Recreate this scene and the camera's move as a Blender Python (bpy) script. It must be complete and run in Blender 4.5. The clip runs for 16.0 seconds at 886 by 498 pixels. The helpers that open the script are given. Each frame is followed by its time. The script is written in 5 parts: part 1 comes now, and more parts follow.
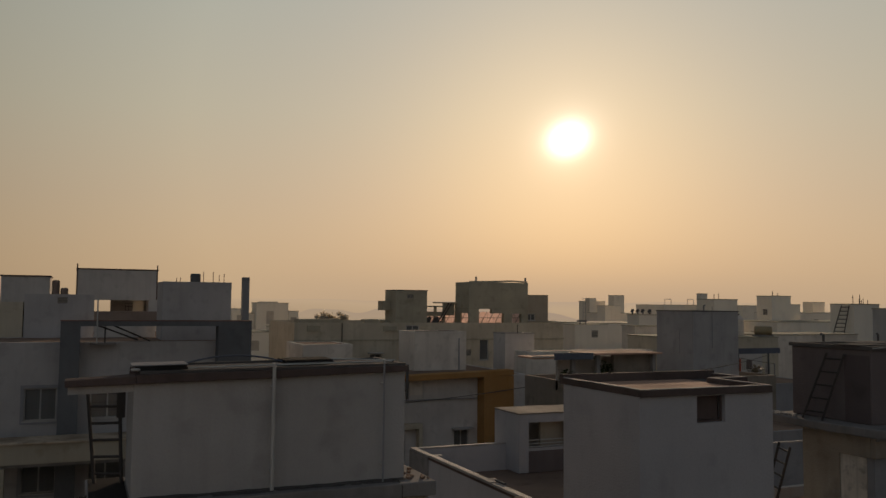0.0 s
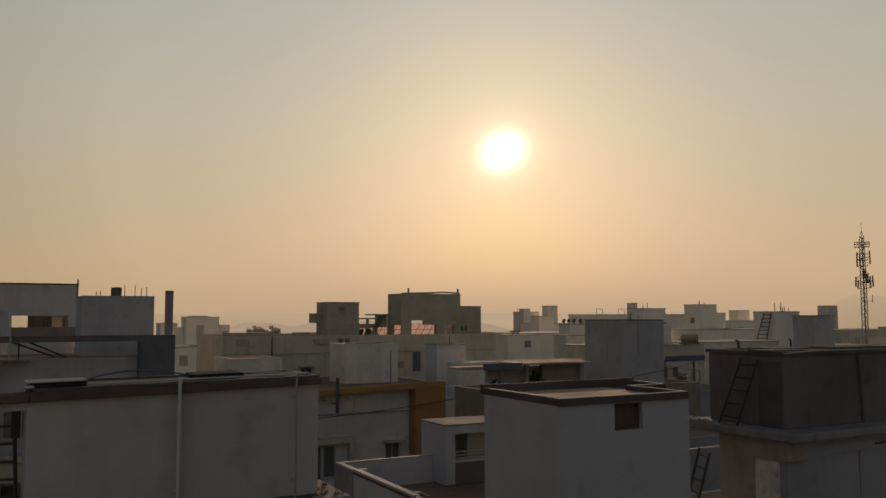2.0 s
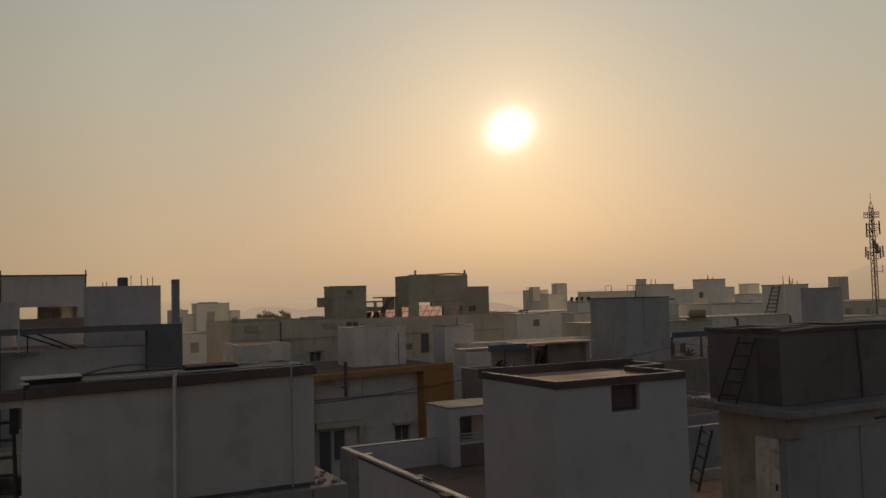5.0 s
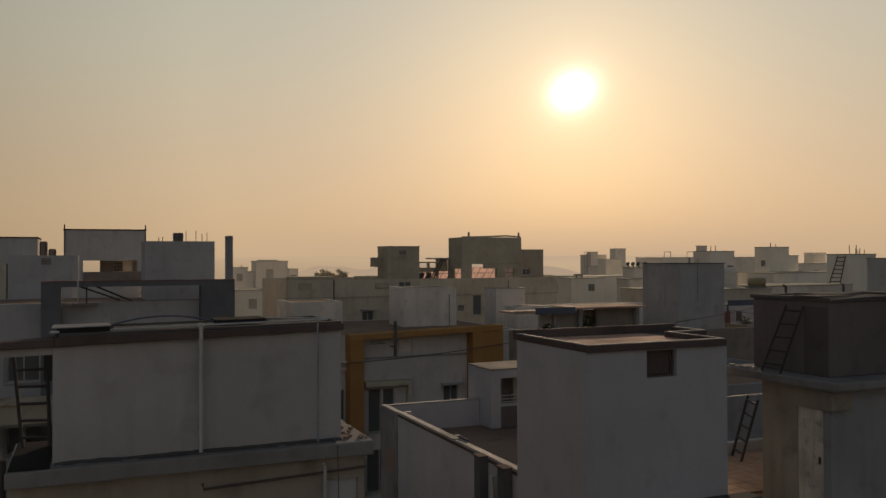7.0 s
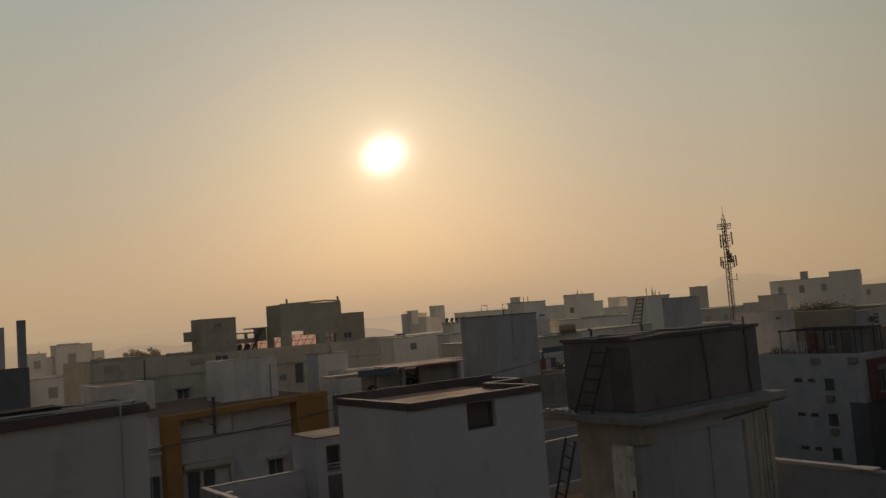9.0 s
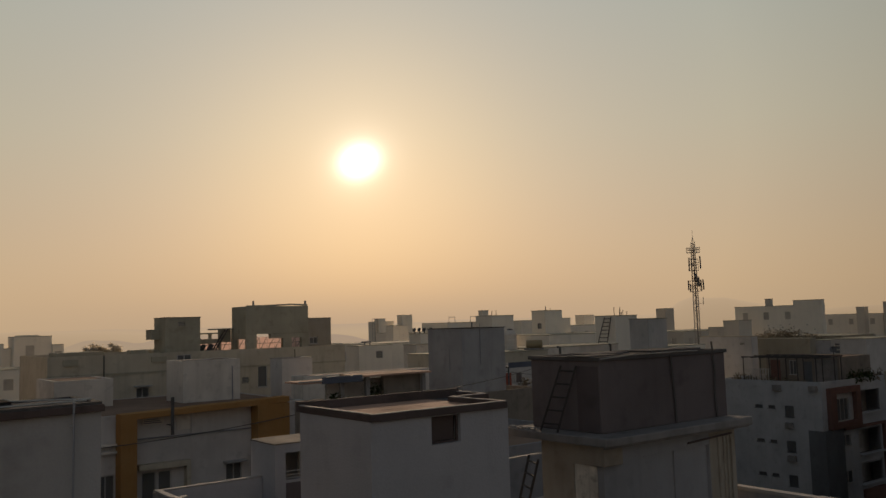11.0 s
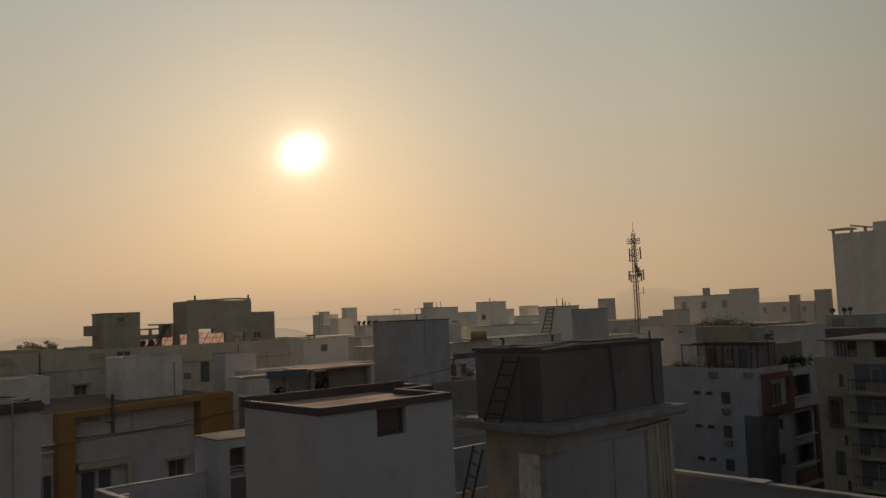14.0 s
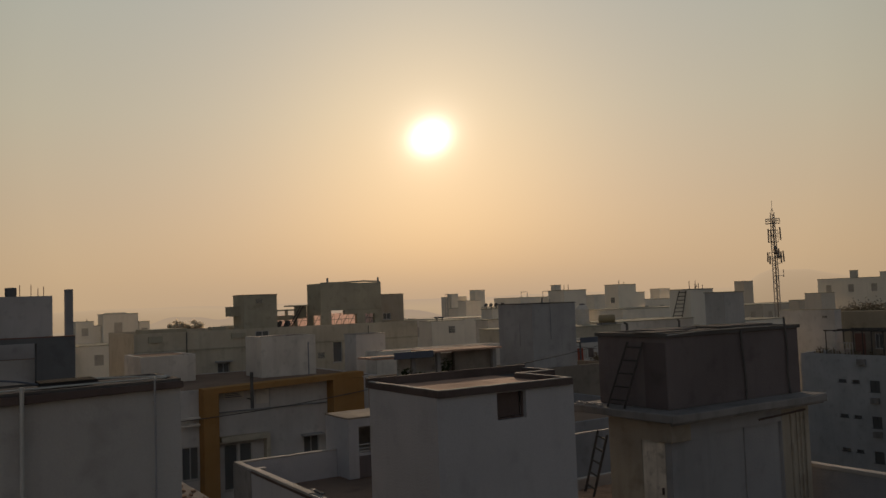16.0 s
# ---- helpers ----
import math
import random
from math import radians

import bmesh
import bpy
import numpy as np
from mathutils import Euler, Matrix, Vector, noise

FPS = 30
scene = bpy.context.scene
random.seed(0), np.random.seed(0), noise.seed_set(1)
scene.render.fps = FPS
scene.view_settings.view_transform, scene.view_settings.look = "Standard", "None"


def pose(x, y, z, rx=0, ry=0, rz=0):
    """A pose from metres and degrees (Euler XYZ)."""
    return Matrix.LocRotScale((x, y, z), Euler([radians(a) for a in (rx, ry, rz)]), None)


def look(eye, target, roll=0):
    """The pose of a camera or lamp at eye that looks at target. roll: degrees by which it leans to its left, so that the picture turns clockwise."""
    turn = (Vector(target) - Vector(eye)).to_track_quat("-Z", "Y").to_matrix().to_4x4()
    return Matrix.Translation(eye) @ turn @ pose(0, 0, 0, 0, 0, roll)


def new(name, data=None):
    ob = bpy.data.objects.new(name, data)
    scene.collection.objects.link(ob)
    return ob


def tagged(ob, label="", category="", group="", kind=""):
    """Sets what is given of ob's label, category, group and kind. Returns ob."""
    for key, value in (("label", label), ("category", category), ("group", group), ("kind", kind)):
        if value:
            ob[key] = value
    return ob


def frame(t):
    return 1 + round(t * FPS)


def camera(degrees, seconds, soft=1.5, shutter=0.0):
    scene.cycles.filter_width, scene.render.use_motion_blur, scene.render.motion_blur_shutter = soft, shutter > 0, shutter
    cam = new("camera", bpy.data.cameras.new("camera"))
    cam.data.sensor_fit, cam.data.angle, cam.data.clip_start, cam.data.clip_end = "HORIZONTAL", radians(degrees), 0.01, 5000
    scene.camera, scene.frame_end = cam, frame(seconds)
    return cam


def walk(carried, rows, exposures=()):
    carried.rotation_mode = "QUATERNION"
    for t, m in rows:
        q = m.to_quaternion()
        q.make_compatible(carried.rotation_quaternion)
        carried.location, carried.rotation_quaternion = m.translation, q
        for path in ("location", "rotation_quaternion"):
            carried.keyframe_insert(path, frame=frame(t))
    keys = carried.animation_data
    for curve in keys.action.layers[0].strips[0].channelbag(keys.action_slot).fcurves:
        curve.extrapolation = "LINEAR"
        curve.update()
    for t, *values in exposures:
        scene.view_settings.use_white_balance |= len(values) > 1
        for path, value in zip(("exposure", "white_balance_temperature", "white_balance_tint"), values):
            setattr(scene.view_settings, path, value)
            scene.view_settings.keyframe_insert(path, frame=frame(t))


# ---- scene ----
cam = camera(55.68, 16.0)

# seconds, eye x y z, yaw, pitch, roll
PATH = [
    (0.0, 0.002, 0.001, 18.002, -23.333, 3.755, 0.561),
    (0.5, 0.085, 0.000, 18.007, -23.737, 3.406, -0.138),
    (1.0, 0.218, 0.072, 17.995, -26.056, 3.340, 0.590),
    (1.5, 0.298, 0.084, 17.992, -28.250, 3.686, 0.063),
    (2.0, 0.363, 0.042, 17.975, -27.698, 4.588, -0.075),
    (2.5, 0.401, 0.028, 17.972, -26.744, 4.470, 0.394),
    (3.0, 0.459, 0.029, 18.008, -26.277, 6.064, -0.074),
    (3.5, 0.471, -0.043, 18.020, -26.218, 5.244, -0.290),
    (4.0, 0.548, 0.007, 18.072, -26.574, 3.619, -1.141),
    (4.2, 0.504, -0.049, 18.100, -26.918, 3.599, -1.412),
    (6.3, 0.919, -0.091, 18.012, -26.547, 1.259, -1.444),
    (6.5, 0.960, -0.063, 18.016, -24.720, 0.997, -0.276),
    (7.0, 1.086, -0.036, 18.007, -22.965, 0.737, -0.236),
    (7.5, 1.158, -0.032, 18.002, -24.163, 0.734, -0.557),
    (8.0, 1.237, 0.008, 17.979, -28.725, 0.674, -2.476),
    (8.5, 1.237, -0.050, 17.996, -32.610, 4.012, -4.418),
    (9.0, 1.213, -0.022, 17.983, -35.415, 4.533, -4.384),
    (9.2, 1.194, -0.050, 17.989, -36.118, 3.955, -3.777),
    (11.3, 1.306, 0.173, 18.013, -37.197, 5.490, -1.404),
    (11.5, 1.251, 0.116, 18.030, -36.637, 6.134, -1.614),
    (12.0, 1.247, 0.103, 18.029, -36.148, 6.600, -2.074),
    (12.5, 1.194, 0.027, 18.035, -37.298, 6.399, -2.256),
    (13.0, 1.240, 0.070, 18.023, -39.038, 6.358, -2.274),
    (13.5, 1.246, 0.076, 18.025, -40.422, 5.721, -2.297),
    (14.0, 1.212, 0.034, 18.024, -41.229, 4.448, -2.315),
    (14.5, 1.219, 0.041, 18.020, -40.867, 3.258, -2.234),
    (15.0, 1.218, 0.045, 18.017, -39.506, 3.020, -1.148),
    (15.5, 1.255, -0.016, 18.042, -36.897, 3.053, -1.330),
    (16.0, 1.327, -0.053, 18.052, -32.442, 3.568, -2.063),
]


def aim(yaw, pitch, roll):
    return pose(0, 0, 0, 0, 0, yaw) @ pose(0, 0, 0, 90 + pitch) @ pose(0, 0, 0, 0, 0, roll)


walk(cam, [(t, Matrix.Translation((x, y, z)) @ aim(yaw, pitch, roll)) for t, x, y, z, yaw, pitch, roll in PATH],
     exposures=((0, 0), (2.5, 0.05), (4, -0.02), (6.5, 0.06), (7, 0.16), (7.5, 0.18), (8, 0.1), (8.5, 0.18), (9, -0.12), (11.5, 0.03), (12.5, -0.03), (13.5, -0.07), (14.5, 0), (15, 0.02), (16, 0)))

# ---- sky and sun ----
SUN_YAW, SUN_UP = -31.84, 11.2
SUN_DIR = Vector((-math.sin(radians(SUN_YAW)) * math.cos(radians(SUN_UP)),
                  math.cos(radians(SUN_YAW)) * math.cos(radians(SUN_UP)), math.sin(radians(SUN_UP))))


AWAY = ((0.0, (0.58, 0.645, 0.79)), (0.3, (0.325, 0.368, 0.46)), (0.5, (0.11, 0.122, 0.147)), (0.68, (0.12, 0.134, 0.155)),
        (0.8, (0.26, 0.268, 0.29)), (0.883, (0.62, 0.63, 0.625)), (0.953, (0.83, 0.85, 0.865)), (0.99, (0.775, 0.80, 0.885)))


def make_world():
    w = bpy.data.worlds.new("hazy_morning_sky")
    scene.world = w
    w.use_nodes = True
    nt = w.node_tree
    n, link = nt.nodes, nt.links
    n.clear()
    out, bg = n.new("ShaderNodeOutputWorld"), n.new("ShaderNodeBackground")
    link.new(bg.outputs[0], out.inputs[0])
    co = n.new("ShaderNodeTexCoord")
    sep = n.new("ShaderNodeSeparateXYZ")
    link.new(co.outputs["Generated"], sep.inputs[0])
    up = n.new("ShaderNodeValToRGB")          # haze colour by height above the horizon
    link.new(sep.outputs[2], up.inputs[0])
    stops = ((0.0, (0.61, 0.422, 0.255)), (0.04, (0.61, 0.43, 0.265)), (0.12, (0.55, 0.424, 0.296)),
             (0.22, (0.496, 0.443, 0.338)), (0.36, (0.428, 0.433, 0.374)), (0.7, (0.34, 0.36, 0.37)))
    ramp(up, stops)
    dot = n.new("ShaderNodeVectorMath")
    dot.operation = "DOT_PRODUCT"
    link.new(co.outputs["Generated"], dot.inputs[0])
    dot.inputs[1].default_value = SUN_DIR
    half = math_node(nt, "MULTIPLY_ADD", dot.outputs["Value"], 0.5, 0.5)
    away = n.new("ShaderNodeValToRGB")        # the sky dims and cools away from the sun
    link.new(half, away.inputs[0])
    ramp(away, AWAY)
    mul = n.new("ShaderNodeMix")
    mul.data_type, mul.blend_type = "RGBA", "MULTIPLY"
    mul.inputs["Factor"].default_value = 1.0
    link.new(up.outputs[0], mul.inputs[6])
    link.new(away.outputs[0], mul.inputs[7])
    # the sun's glare in the haze: offsets across and up from the sun, in degrees, drawn slightly long along one slant
    side = Vector((SUN_DIR.y, -SUN_DIR.x, 0)).normalized()
    lift = side.cross(SUN_DIR)
    slant = radians(24)
    axes = (side * math.cos(slant) + lift * math.sin(slant), lift * math.cos(slant) - side * math.sin(slant))
    along, across = ((n.new("ShaderNodeVectorMath")) for _ in axes)
    offs = []
    for node, axis in zip((along, across), axes):
        node.operation = "DOT_PRODUCT"
        link.new(co.outputs["Generated"], node.inputs[0])
        node.inputs[1].default_value = axis
        offs.append(math_node(nt, "MULTIPLY", node.outputs["Value"], 57.29578))
    ahead = math_node(nt, "GREATER_THAN", dot.outputs["Value"], 0.0)
    total = mul.outputs[2]
    for wide, tall, power, colour in ((1.13, 0.92, 1.75, (1.0, 0.97, 0.86)), (2.25, 2.0, 0.30, (1.0, 0.86, 0.66)), (4.6, 4.6, 0.055, (1.0, 0.76, 0.64))):
        u = math_node(nt, "POWER", math_node(nt, "ABSOLUTE", math_node(nt, "MULTIPLY", offs[0], 1 / wide)), 2.0)
        v = math_node(nt, "POWER", math_node(nt, "ABSOLUTE", math_node(nt, "MULTIPLY", offs[1], 1 / tall)), 2.0)
        away2 = math_node(nt, "ADD", u, v)
        fall = math_node(nt, "MULTIPLY", math_node(nt, "EXPONENT", math_node(nt, "MULTIPLY", away2, -1.0)), ahead)
        amount = math_node(nt, "MULTIPLY", fall, power)
        tint = n.new("ShaderNodeVectorMath")
        tint.operation = "SCALE"
        tint.inputs[0].default_value = colour
        link.new(amount, tint.inputs["Scale"])
        add = n.new("ShaderNodeVectorMath")
        add.operation = "ADD"
        link.new(total, add.inputs[0])
        link.new(tint.outputs[0], add.inputs[1])
        total = add.outputs[0]
    sky = n.new("ShaderNodeTexSky")
    sky.sky_type, sky.sun_disc = "NISHITA", False
    sky.sun_elevation, sky.sun_rotation = radians(SUN_UP), radians(-SUN_YAW)
    sky.dust_density, sky.air_density, sky.altitude = 8.0, 1.5, 500
    faint = n.new("ShaderNodeVectorMath")
    faint.operation = "SCALE"
    faint.inputs["Scale"].default_value = 0.006
    link.new(sky.outputs[0], faint.inputs[0])
    add = n.new("ShaderNodeVectorMath")
    add.operation = "ADD"
    link.new(total, add.inputs[0])
    link.new(faint.outputs[0], add.inputs[1])
    link.new(add.outputs[0], bg.inputs[0])
    bg.inputs[1].default_value = 1.0


def ramp(node, stops):
    el = node.color_ramp.elements
    while len(el) < len(stops):
        el.new(0.5)
    for e, (p, c) in zip(el, stops):
        e.position, e.color = p, (*c, 1)


def math_node(nt, op, a, b=None, c=None):
    m = nt.nodes.new("ShaderNodeMath")
    m.operation = op
    for i, v in enumerate((a, b, c)):
        if v is None:
            continue
        if isinstance(v, (int, float)):
            m.inputs[i].default_value = v
        else:
            nt.links.new(v, m.inputs[i])
    return m.outputs[0]


make_world()
sun = new("sun", bpy.data.lights.new("sun", "SUN"))
sun.data.energy, sun.data.angle, sun.data.color = 2.1, radians(1.5), (1.0, 0.72, 0.48)
sun.matrix_world = look(SUN_DIR * 300, (0, 0, 0))


# ---- materials ----
def surface(name, rgb, rough=0.9, metal=0.0, stain=0.3, streak=0.12, grain=0.12, bump=0.2, scale=1.0, dirt=None, coat=0.0):
    """A painted or cast surface with blotches, rain streaks and fine grain at real size."""
    m = bpy.data.materials.new(name)
    m.use_nodes = True
    nt = m.node_tree
    n, link = nt.nodes, nt.links
    b = n["Principled BSDF"]
    geo = n.new("ShaderNodeNewGeometry")

    def cloud(size, detail, vec=None, lo=0.35, hi=0.7):
        t = n.new("ShaderNodeTexNoise")
        t.inputs["Scale"].default_value, t.inputs["Detail"].default_value = size, detail
        link.new(vec or geo.outputs["Position"], t.inputs["Vector"])
        mr = n.new("ShaderNodeMapRange")
        mr.inputs[1].default_value, mr.inputs[2].default_value = lo, hi
        link.new(t.outputs[0], mr.inputs[0])
        return mr.outputs[0]

    stretch = n.new("ShaderNodeVectorMath")
    stretch.operation = "MULTIPLY"
    stretch.inputs[1].default_value = (3.2, 3.2, 0.22)
    link.new(geo.outputs["Position"], stretch.inputs[0])
    blot, runs, fine = cloud(0.55 * scale, 6), cloud(1.3 * scale, 4, stretch.outputs[0], 0.5, 0.75), cloud(28 * scale, 3)
    smudge = cloud(1.9 * scale, 8, None, 0.56, 0.72)
    dark = dirt or tuple(c * 0.45 for c in rgb)
    colour = None
    for fac, amount, col in ((blot, stain, dark), (smudge, stain * 0.75, tuple(c * 0.75 for c in dark)), (runs, streak, tuple(c * 0.8 for c in dark)), (fine, grain, tuple(c * 0.6 for c in rgb))):
        mix = n.new("ShaderNodeMix")
        mix.data_type = "RGBA"
        link.new(math_node(nt, "MULTIPLY", fac, amount), mix.inputs["Factor"])
        if colour is None:
            mix.inputs[6].default_value = (*rgb, 1)
        else:
            link.new(colour, mix.inputs[6])
        mix.inputs[7].default_value = (*col, 1)
        colour = mix.outputs[2]
    link.new(colour, b.inputs["Base Color"])
    b.inputs["Metallic"].default_value = metal
    link.new(math_node(nt, "MULTIPLY_ADD", blot, 0.12, rough - 0.06), b.inputs["Roughness"])
    b.inputs["Specular IOR Level"].default_value = 0.3 if rough < 0.86 else 0.02
    if bump:
        bp = n.new("ShaderNodeBump")
        bp.inputs["Strength"].default_value, bp.inputs["Distance"].default_value = bump, 0.02
        link.new(math_node(nt, "ADD", fine, math_node(nt, "MULTIPLY", blot, 1.5)), bp.inputs["Height"])
        link.new(bp.outputs[0], b.inputs["Normal"])
    return m


def glass_mat(name, rgb):
    m = bpy.data.materials.new(name)
    m.use_nodes = True
    b = m.node_tree.nodes["Principled BSDF"]
    b.inputs["Base Color"].default_value = (*rgb, 1)
    b.inputs["Roughness"].default_value = 0.06
    b.inputs["Transmission Weight"].default_value = 0.4
    b.inputs["Specular IOR Level"].default_value = 0.4
    return m


BLUISH = surface("aged_bluish_paint", (0.46, 0.465, 0.48), stain=0.35, dirt=(0.20, 0.20, 0.21))
WHITE = surface("white_plaster", (0.48, 0.475, 0.47), stain=0.25, dirt=(0.30, 0.28, 0.26))
PALE = surface("pale_bluish_plaster", (0.435, 0.425, 0.44), stain=0.28, dirt=(0.25, 0.25, 0.26))
OFFWHITE = surface("old_offwhite_plaster", (0.43, 0.417, 0.412), stain=0.4, streak=0.16, dirt=(0.24, 0.22, 0.20))
CREAM = surface("cream_plaster", (0.42, 0.375, 0.30), stain=0.4, dirt=(0.28, 0.23, 0.16))
OLD_CREAM = surface("old_stained_cream_paint", (0.41, 0.365, 0.30), stain=0.6, streak=0.3, dirt=(0.20, 0.165, 0.135))
BEIGE = surface("beige_plaster", (0.40, 0.355, 0.29), stain=0.4, dirt=(0.24, 0.20, 0.15))
GREY = surface("grey_plaster", (0.30, 0.30, 0.315), stain=0.4, streak=0.15)
CEMENT = surface("bare_cement", (0.29, 0.274, 0.264), stain=0.65, streak=0.3)
BROWN_CEMENT = surface("brownish_cement", (0.178, 0.152, 0.151), stain=0.5, streak=0.15)
OLD_PATCH = surface("dark_cement_patch", (0.135, 0.113, 0.113), stain=0.5, streak=0.2)
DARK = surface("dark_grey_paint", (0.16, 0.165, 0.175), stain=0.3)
# CHARCOAL, MAROON, TAR and BLACK_STEEL are lightened to take in veiling glare.
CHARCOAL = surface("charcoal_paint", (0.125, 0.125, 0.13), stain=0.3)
OCHRE = surface("ochre_yellow_paint", (0.37, 0.21, 0.085), stain=0.3, dirt=(0.24, 0.10, 0.02))
RUST = surface("rust_red_paint", (0.20, 0.118, 0.098), stain=0.35)
MAROON = surface("maroon_slab_edge", (0.13, 0.10, 0.092), stain=0.5, streak=0.2)
BRICK = surface("brick_red_wall", (0.30, 0.235, 0.20), stain=0.4)
TERRACE = surface("terrace_screed", (0.25, 0.18, 0.14), stain=0.7, streak=0.0, dirt=(0.18, 0.13, 0.10))
TAR = surface("dark_waterproofing", (0.125, 0.118, 0.114), stain=0.4)
BLACK_STEEL = surface("black_painted_steel", (0.06, 0.053, 0.05), rough=0.8, metal=0.0, stain=0.4, streak=0.1, bump=0.1)
STEEL = surface("galvanised_steel", (0.32, 0.32, 0.33), rough=0.5, metal=0.7, stain=0.3, bump=0.05)
PVC = surface("white_plastic_pipe", (0.50, 0.49, 0.47), rough=0.5, stain=0.3, bump=0.03)
FRAME = surface("window_frame_paint", (0.46, 0.44, 0.42), rough=0.6, stain=0.25, bump=0.05)
YELLOW_TANK = surface("yellow_plastic_tank", (0.33, 0.26, 0.15), rough=0.6, stain=0.3, bump=0.05)
LEAF = surface("leaf_green", (0.05, 0.07, 0.03), rough=0.9, stain=0.5, scale=3)
COPING = surface("worn_coping", (0.40, 0.37, 0.345), rough=0.85, stain=0.5)
BARK = surface("bark", (0.12, 0.09, 0.06), stain=0.5, scale=4)
EARTH = surface("dusty_ground", (0.11, 0.09, 0.07), stain=0.5, streak=0.0, scale=0.05)
# FAR_ tones carry haze in the colour: pale, warm, duller away from the sun.
FAR_WALL = surface("haze_pale_far_wall", (0.86, 0.79, 0.67), stain=0.2, streak=0.1, grain=0.05, scale=0.4, dirt=(0.45, 0.40, 0.34))
FAR_DULL = surface("tan_haze_far_wall", (0.60, 0.55, 0.47), stain=0.25, streak=0.1, grain=0.05, scale=0.4, dirt=(0.36, 0.32, 0.27))
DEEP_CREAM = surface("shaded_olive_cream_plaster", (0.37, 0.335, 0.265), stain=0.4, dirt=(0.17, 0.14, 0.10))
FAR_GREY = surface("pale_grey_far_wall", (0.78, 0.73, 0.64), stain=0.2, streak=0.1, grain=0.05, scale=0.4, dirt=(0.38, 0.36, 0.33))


# Middle-distance tones, lifted above the near plasters to carry haze.
WARM_CEMENT = surface("haze_lifted_cement", (0.43, 0.40, 0.315), stain=0.4, streak=0.15)
MID_WHITE = surface("haze_lifted_white_plaster", (0.70, 0.65, 0.585), stain=0.5, streak=0.2, dirt=(0.36, 0.33, 0.29))
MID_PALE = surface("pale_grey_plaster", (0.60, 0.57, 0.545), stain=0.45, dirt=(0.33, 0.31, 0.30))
MID_BEIGE = surface("haze_lifted_beige_plaster", (0.55, 0.50, 0.40), stain=0.4, streak=0.2, dirt=(0.30, 0.25, 0.19))
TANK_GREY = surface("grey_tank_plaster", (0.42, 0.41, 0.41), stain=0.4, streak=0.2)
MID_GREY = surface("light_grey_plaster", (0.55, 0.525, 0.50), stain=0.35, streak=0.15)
OLIVE = surface("olive_brown_wall", (0.36, 0.32, 0.25), stain=0.4, scale=0.6)
BAND_BLUE = surface("weathered_blue_fascia", (0.115, 0.13, 0.17), rough=0.7, stain=0.4)


MID_BROWN = surface("dusty_brown_plaster", (0.27, 0.235, 0.20), stain=0.5, streak=0.2)


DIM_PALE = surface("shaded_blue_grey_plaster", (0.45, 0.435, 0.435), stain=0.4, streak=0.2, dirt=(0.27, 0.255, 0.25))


# Both mast tones are lightened towards the haze.
MAST_DARK = surface("dull_antenna_casing", (0.25, 0.21, 0.175), rough=0.8, stain=0.3, bump=0.05)
MAST_GREY = surface("dull_mast_paint", (0.50, 0.43, 0.355), rough=0.7, stain=0.3, bump=0.05)


DOOR = surface("peeling_offwhite_paint", (0.72, 0.66, 0.57), stain=0.7, streak=0.3, scale=3, dirt=(0.20, 0.17, 0.14))


# Golden sunlight is part of this tone; the slab itself lies in shade.
SUNLIT_TOP = surface("streaked_sun_tone_slab", (0.58, 0.47, 0.35), stain=0.8, streak=0.0, grain=0.25, scale=1.4, dirt=(0.16, 0.12, 0.09))
# Matt black: roof boards and panel, and the painted shade on the ledge.
MATT_BLACK = surface("matt_black", (0.035, 0.033, 0.032), rough=0.95, stain=0.5)
RIM = surface("weathered_brown_rim", (0.135, 0.108, 0.10), stain=0.6, streak=0.2, scale=1.5)
SHUTTER_GREY = surface("faded_blue_grey_paint", (0.365, 0.36, 0.37), stain=0.5, streak=0.25)
TILE = surface("dusty_clay_tile", (0.52, 0.35, 0.25), stain=0.5, streak=0.0, grain=0.2, scale=3)
ROOF_CLAY = surface("worn_clay_roof_floor", (0.55, 0.36, 0.27), stain=0.7, streak=0.0, grain=0.25, scale=1.6, dirt=(0.26, 0.18, 0.14))


def sheet_mat(name, rgb, share=0.6):
    """A thin sheet that lets the light behind it through."""
    m = surface(name, rgb, rough=0.8, stain=0.3)
    nt = m.node_tree
    tr, mix = nt.nodes.new("ShaderNodeBsdfTranslucent"), nt.nodes.new("ShaderNodeMixShader")
    tr.inputs[0].default_value = (*rgb, 1)
    mix.inputs[0].default_value = share
    b = nt.nodes["Principled BSDF"]
    nt.links.new(b.outputs[0], mix.inputs[1])
    nt.links.new(tr.outputs[0], mix.inputs[2])
    nt.links.new(mix.outputs[0], nt.nodes["Material Output"].inputs[0])
    return m


